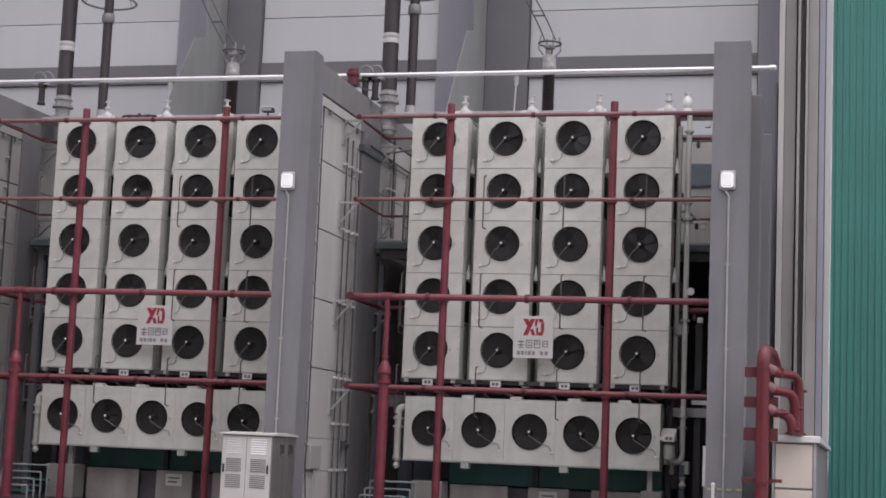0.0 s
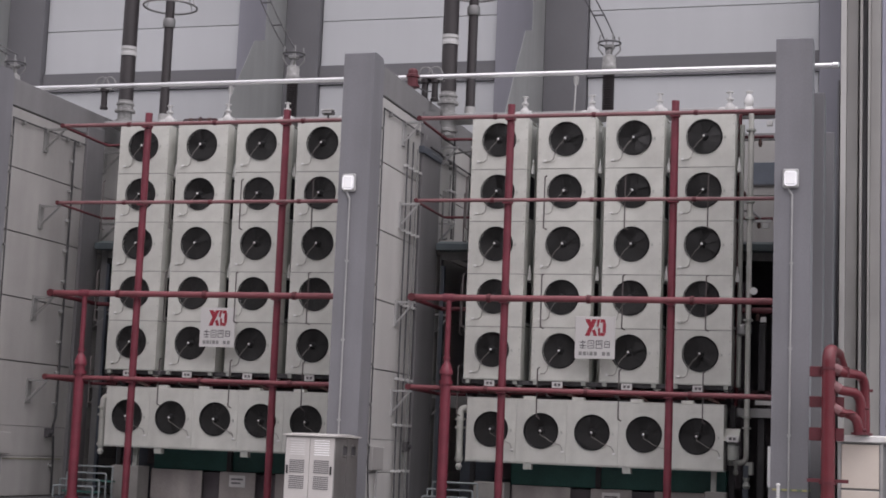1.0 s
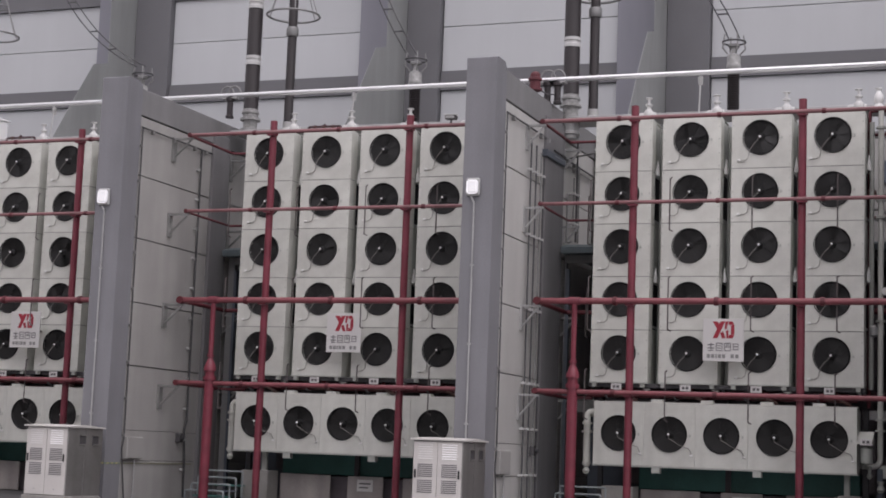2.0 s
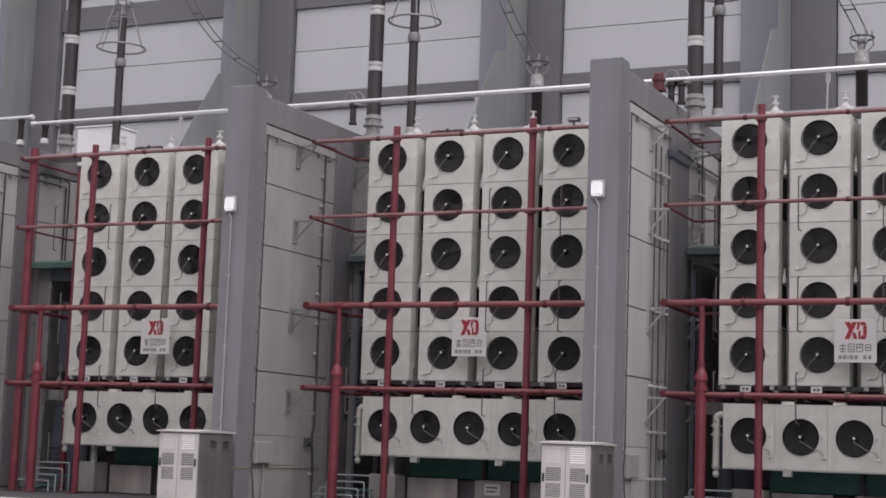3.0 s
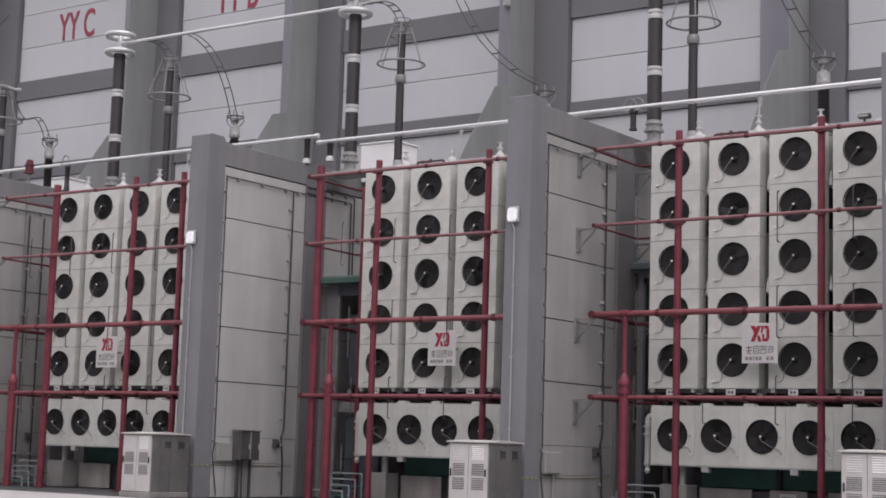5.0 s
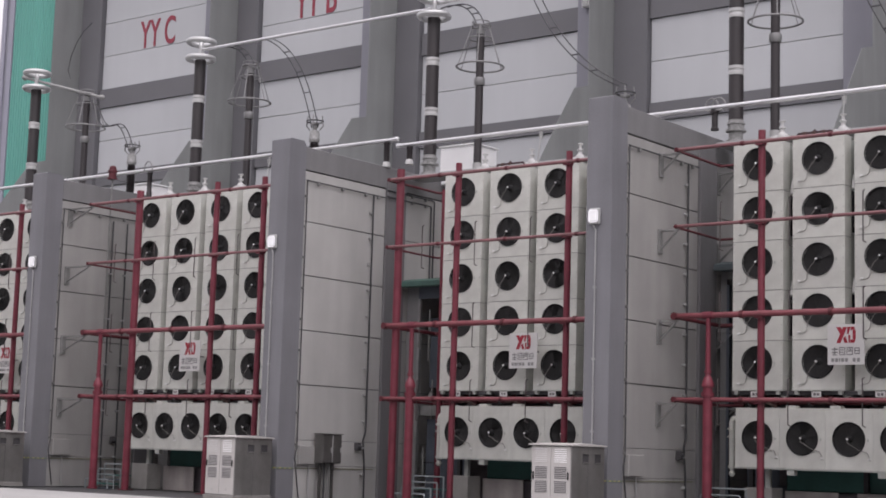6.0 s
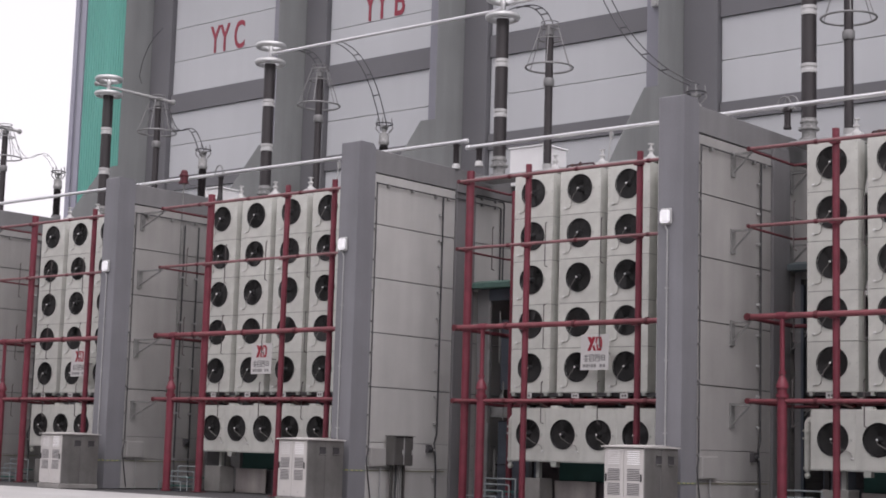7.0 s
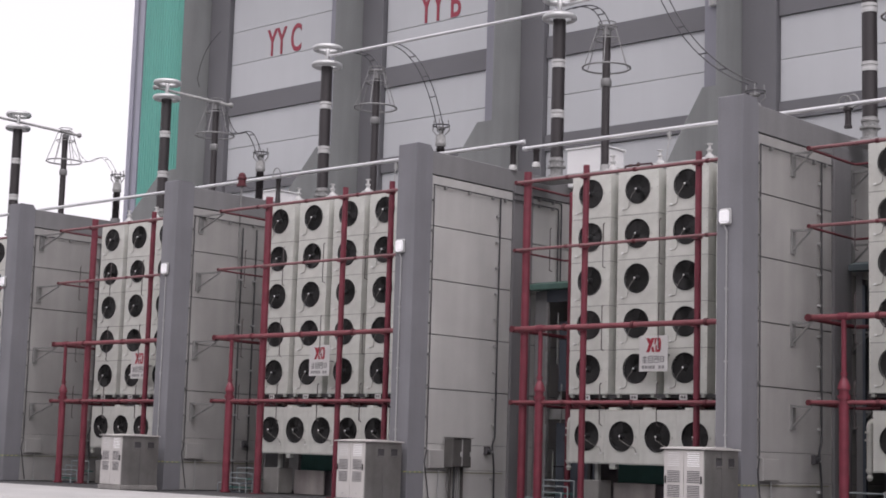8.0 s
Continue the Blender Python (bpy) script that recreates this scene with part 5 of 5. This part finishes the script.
for x, y, z1 in ((-5.3, 4.4, 11.04), (4.1, 4.4, 11.04), (-14.8, 4.4, 11.04), (-25.9, 4.4, 11.24), (-35.9, 4.4, 11.24)):
    t = thing("busbar_rod", (x, y, 9.83), "thin pale support rod between cooler top and busbar", "support rod", "busbar support rods")
    part("rod", rod((0, 0, 0), (0, 0.2, z1 - 9.83), 0.02, 8), FITTING, t)
    part("collar", lathe([(0.055, z1 - 9.83 - 0.25), (0.07, z1 - 9.83 - 0.05)], 10, at=(0, 0.19, 0)), FITTING, t)

# ---- pale service box on the roof of the third bay ----
for x, y, wide, hi in ((-20.05, 7.4, 1.45, 1.25), (-35.8, 7.6, 0.9, 1.25)):
    t = thing("roof_unit", (x, y, 10.3), "bright white sheet-metal service unit on the enclosure roof", "roof unit")
    part("body", box(-wide / 2, wide / 2, 0, 1.2, 0, hi, bevel=0.02), BRIGHT, t)
    part("lid", box(-wide / 2 - 0.05, wide / 2 + 0.05, -0.05, 1.25, hi, hi + 0.05, bevel=0.01), BRIGHT, t)

# ---- grey oil pipe and its branches at the end of the first cooler bank ----
t = thing("oil_pipe", (8.46, 4.5, 0), "grey vertical oil pipe with flanges beside the cooler bank", "pipe")
pts = [(0, 0, 10.0), (0, 0, 1.9)] + bend((0, 0, 1.9), (0, 0, 1.55), (-0.35, -0.2, 1.55), 0.2) + [(-0.4, -0.23, 1.55)]
part("pipe", tube(pts, 0.066, 12), CASING, t, smooth=True)
for z in (2.35, 2.6, 4.9, 7.35, 7.75, 9.5):
    part("flange", lathe([(0.115, z), (0.115, z + 0.05)], 14), CASING_SIDE, t)
part("valve", lathe([(0.12, 10.0), (0.12, 10.05), (0.08, 10.1), (0.12, 10.2), (0.1, 10.32), (0.04, 10.42), (0.08, 10.47), (0.08, 10.49)], 14, at=(-0.06, 0, 0)), PORCELAIN, t, "white valve", smooth=True)
part("bracket", box(-0.3, 0.5, 0.08, 0.14, 7.3, 7.36), STEEL, t)
part("stand", box(-0.06, 0.06, -0.06, 0.06, 0.0, 1.5), BLUEGREY, t)
part("pump_box", box(-0.03, 0.16, -0.02, 0.22, 1.28, 1.58, bevel=0.015), CASING_SIDE, t)
part("elbow_flange", lathe([(0.10, -0.03), (0.10, 0.03)], 12, at=(-0.30, -0.19, 1.60), axis="x"), CASING_SIDE, t)
part("drain_cock", lathe([(0.03, 1.26), (0.07, 1.32), (0.04, 1.40), (0.05, 1.56)], 12, at=(-0.22, -0.16, 0)), CASING_SIDE, t, smooth=True)
part("foot_valve", lathe([(0.05, 0.95), (0.10, 1.02), (0.05, 1.12), (0.09, 1.22)], 12, at=(0.02, -0.06, 0)), CASING_SIDE, t, smooth=True)
part("valve_body", lathe([(0.07, 4.56), (0.11, 4.6), (0.11, 4.78), (0.07, 4.82)], 12, at=(-0.16, 0.05, 0)), STEEL, t, smooth=True)
part("gauge", lathe([(0.09, -0.10), (0.09, -0.04)], 14, at=(0.12, 0.0, 5.62), axis="y"), PORCELAIN, t, "white dial gauge")
t = thing("spray_branch", (8.18, 4.7, 0), "thin dark red spray pipe with side arms beside a grey pipe", "fire pipework")
part("pipe", tube([(0, 0, 2.9), (0, 0, 9.88)] + bend((0, 0, 9.88), (0, 0, 9.98), (0.8, 0, 9.98), 0.08, 4) + [(0.9, 0, 9.98)], 0.042, 10), RED_DULL, t, smooth=True)
for z, x1 in ((9.40, 0.80), (7.40, 0.80), (5.18, 0.84)):
    part("arm", tube([(0, 0, z), (x1, 0, z)], 0.042 if z > 6 else 0.075, 10), RED_DULL, t, smooth=True)
    part("tee", lathe([(0.062, z - 0.09), (0.062, z + 0.09)], 12), RED_DULL, t)
    part("nozzle", lathe([(0.03, z - 0.24), (0.05, z - 0.18), (0.03, z - 0.05)], 10, at=(0.48, 0, 0)), RUST, t, smooth=True)
for x, z in ((0.70, 9.72), (0.64, 7.22), (0.62, 4.95)):
    part("clip_box", box(x - 0.07, x + 0.07, -0.08, 0.02, z - 0.06, z + 0.07, bevel=0.01), BAND, t)
part("valve_body", lathe([(0.05, -0.14), (0.10, -0.08), (0.10, 0.08), (0.05, 0.14)], 12, at=(0.02, -0.05, 7.98), axis="x"), RUST, t, smooth=True)
part("cross_pipe", tube([(-0.05, 0.1, 7.62), (0.30, -0.05, 7.58), (0.52, -0.05, 7.40)], 0.03, 8), BRACKET, t, smooth=True)

# ---- pipes on the rear wall panels beside the second wall, and the turret under its bushing ----
t = thing("rear_pipework", (0.36, 5.55, 0), "cluster of thin grey pipes on the rear wall panels", "pipework")
for y, z0, z1, m in ((1.10, 7.16, 9.83, WIRE), (1.30, 7.16, 9.2, BRACKET), (0.84, 7.5, 8.85, BRACKET)):
    part("pipe", rod((0.03, y, z0), (0.03, y, z1), 0.026, 8), m, t)
    for z in (7.6, 8.4):
        part("clip", box(-0.10, 0.08, y - 0.07, y + 0.07, z, z + 0.06, bevel=0.008), BAND, t)
hook = [(0.06, 0.13, 8.3), (0.06, 0.13, 7.2)] + bend((0.06, 0.13, 7.2), (0.06, 0.13, 7.02), (0.2, 0.1, 7.02), 0.08, 4) + [(0.22, 0.1, 7.05)]
part("hook_pipe", tube(hook, 0.026, 8), BRACKET, t, smooth=True)
part("band", box(-0.12, 0.05, -1.68, -0.08, 8.98, 9.16, bevel=0.01), BLUEGREY, t, "blue-grey band round the pilaster")
part("valve", lathe([(0.03, 9.28), (0.08, 9.32), (0.08, 9.42), (0.03, 9.46), (0.07, 9.52), (0.07, 9.54)], 10, at=(1.25, -0.2, 0)), PORCELAIN, t, smooth=True)
part("pipe", rod((0.85, -0.2, 9.38), (1.9, -0.2, 9.38), 0.035, 8), BAND, t)
part("pipe", rod((0.02, 0.4, 9.30), (1.25, -0.2, 9.36), 0.026, 8), BRACKET, t)
t = thing("bushing_turret", (0.42, 5.75, 9.74), "pale grey cast turret carrying the line bushing", "turret")
part("body", lathe([(0.17, 0.0), (0.21, 0.04), (0.21, 0.13), (0.27, 0.14), (0.27, 0.21), (0.24, 0.23), (0.24, 0.45)], 20), FITTING, t, smooth=True)
part("gusset", box(-0.42, -0.2, -0.05, 0.05, 0.05, 0.35, bevel=0.01), STEEL, t)

# ---- steelwork seen in the gap beside the first cooler bank ----
t = thing("pipe_rack", (8.1, 5.0, 0), "dull steel pipe rack with grey beam beside the cooler bank", "pipe rack")
part("beam", box(-0.1, 1.3, 0, 0.12, 2.64, 2.86, bevel=0.01), STEEL, t, "grey steel beam")
part("post", box(0.55, 0.72, 0.13, 0.28, 0, 4.9, bevel=0.01), FRAME_DARK, t)
part("post", box(1.1, 1.25, 0.13, 0.28, 0, 4.3, bevel=0.01), RACK_RED, t)
part("cross_beam", box(-0.1, 1.3, 0.13, 0.25, 3.15, 3.3), RACK_RED, t)
part("cap_plate", box(0.5, 1.28, 0.0, 0.12, 2.95, 3.05), PORCELAIN, t)
part("valve_box", box(0.12, 0.42, -0.4, -0.15, 4.62, 4.86, bevel=0.02), STEEL, t)

t = thing("marker_post", (9.61, -0.5, 0), "thin white marker pole before the pillar", "pole")
part("pole", rod((0, 0, 0), (0, 0, 1.14), 0.035, 8), PORCELAIN, t)
part("cap", lathe([(0.045, 1.13), (0.045, 1.16), (0.02, 1.18)], 10), PORCELAIN, t)
for x0, x1, z, bumps in ((-6.3, -5.35, 9.97, 3), (-15.9, -14.95, 10.0, 2)):
    t = thing("vent_pipe", (x0, 3.95, 9.83), "thin dark red vent pipe lying along the cooler tops", "pipe", "vent pipes")
    w, h = x1 - x0, z - 9.83
    line = [(0, 0, 0)] + bend((0, 0, 0), (0, 0, h), (w, 0, h), 0.05, 4) + [(w * 0.45, 0, h), (w * 0.5, 0, h + 0.05), (w * 0.56, 0, h)] + bend((0, 0, h), (w, 0, h), (w, 0, 0), 0.05, 4) + [(w, 0, 0)]
    part("pipe", tube(line, 0.03, 8), RACK_RED, t, smooth=True)
    for i in range(bumps):
        part("coupling", lathe([(0.045, -0.04), (0.045, 0.04)], 10, at=(w * (0.2 + 0.28 * i), 0, h), axis="x"), RUST, t)
t = thing("flood_lamp", (-2.26, 4.0, 9.83), "small flat dark floodlight on top of a cooler", "lamp")
part("stand", rod((0, 0, 0), (0, 0, 0.22), 0.03, 6), FRAME_DARK, t)
part("head", box(-0.15, 0.15, -0.1, 0.1, 0.20, 0.31, bevel=0.02), FRAME_DARK, t)
part("lens", box(-0.12, 0.12, -0.115, -0.1, 0.23, 0.29), FITTING, t)
part("hood", box(-0.16, 0.16, -0.12, 0.1, 0.312, 0.33), PORCELAIN, t)

# ---- long low cream kiosk and red pipe manifold beyond the first fire wall ----
t = thing("tiled_kiosk", (10.79, -0.5, 0), "long low cream-tiled service block with a pale slab roof", "kiosk")
part("body", box(0.02, 0.86, 0.03, 15.8, 0, 2.05), CONCRETE_SIDE, t)
part("roof", box(-0.06, 0.95, -0.08, 15.9, 2.06, 2.2, bevel=0.02), PORCELAIN, t)
for z0, z1 in ((0.05, 0.22), (0.25, 1.10), (1.14, 2.02)):
    part("tile", box(0.06, 0.80, 0.0, 0.035, z0, z1, bevel=0.01), BEIGE, t)
for x in (0.0, 0.82):
    part("corner_post", box(x, x + 0.05, -0.012, 0.05, 0, 2.05), STEEL, t)
t = thing("red_manifold", (10.62, -1.15, 0), "thick red fire main with elbows stepping down to the service block", "fire pipework")
top = [(0, 0, 0.0), (0, 0, 3.46)] + bend((0, 0, 3.46), (0, 0, 3.88), (0.10, 0.6, 3.84), 0.30, 8) + [(0.12, 0.62, 3.82), (0.22, 0.95, 3.50)]
part("main", tube(top, 0.135, 18), RED_DEEP, t, smooth=True)
part("clamp_band", lathe([(0.15, 3.47), (0.15, 3.53)], 18), RED_DULL, t)
# plates take a darker red for the shade behind the main
part("support_plate", box(-0.38, 0.40, 0.12, 0.19, 3.33, 3.54, bevel=0.008), RED_DULL, t, "support plate in red darkened for shade")
for z0, z1 in ((2.72, 2.94), (2.06, 2.32)):
    part("support_plate", box(-0.38, 0.30, 0.12, 0.18, z0, z1, bevel=0.008), RED_DULL, t, "support plate in red darkened for shade")
for (x1, y1), z in (((0.67, 0.62), 3.42), ((0.60, 0.42), 3.06), ((0.56, 0.22), 2.62)):
    start = (0.06, 0.05, z + 0.10)
    arc = [start] + bend(start, (0.24, 0.12, z), (x1, y1, z), 0.10, 4) + bend((0.24, 0.12, z), (x1, y1, z - 0.02), (x1 + 0.02, y1 + 0.05, z - 0.6), 0.26, 8) + [(x1 + 0.02, y1 + 0.05, 2.21)]
    part("branch", tube(arc, 0.098, 14), RED_DEEP, t, smooth=True)
    # paler red on the reducers stands in for sky reflected on the bends
    part("reducer", tube([(0.08, 0.02, z + 0.10), (0.22, 0.06, z + 0.03)], 0.106, 14), RED_FADED, t, "pinkish reducer with sky sheen in its colour")
    part("flange", lathe([(0.15, 2.205), (0.15, 2.25)], 16, at=(x1 + 0.02, y1 + 0.05, 0)), RED_DULL, t)
    part("bolt", lathe([(0.03, x1 + 0.10), (0.03, x1 + 0.17)], 8, at=(0, y1, z - 0.32), axis="x"), RED_DULL, t)
part("cross_arm", box(-0.40, 0.40, 0.0, 0.06, 1.24, 1.31), RED_DULL, t)
part("collar", lathe([(0.17, 1.2), (0.17, 1.26)], 18), RED_DULL, t)
part("flange", lathe([(0.22, 0.0), (0.22, 0.06)], 18), RED_DULL, t)
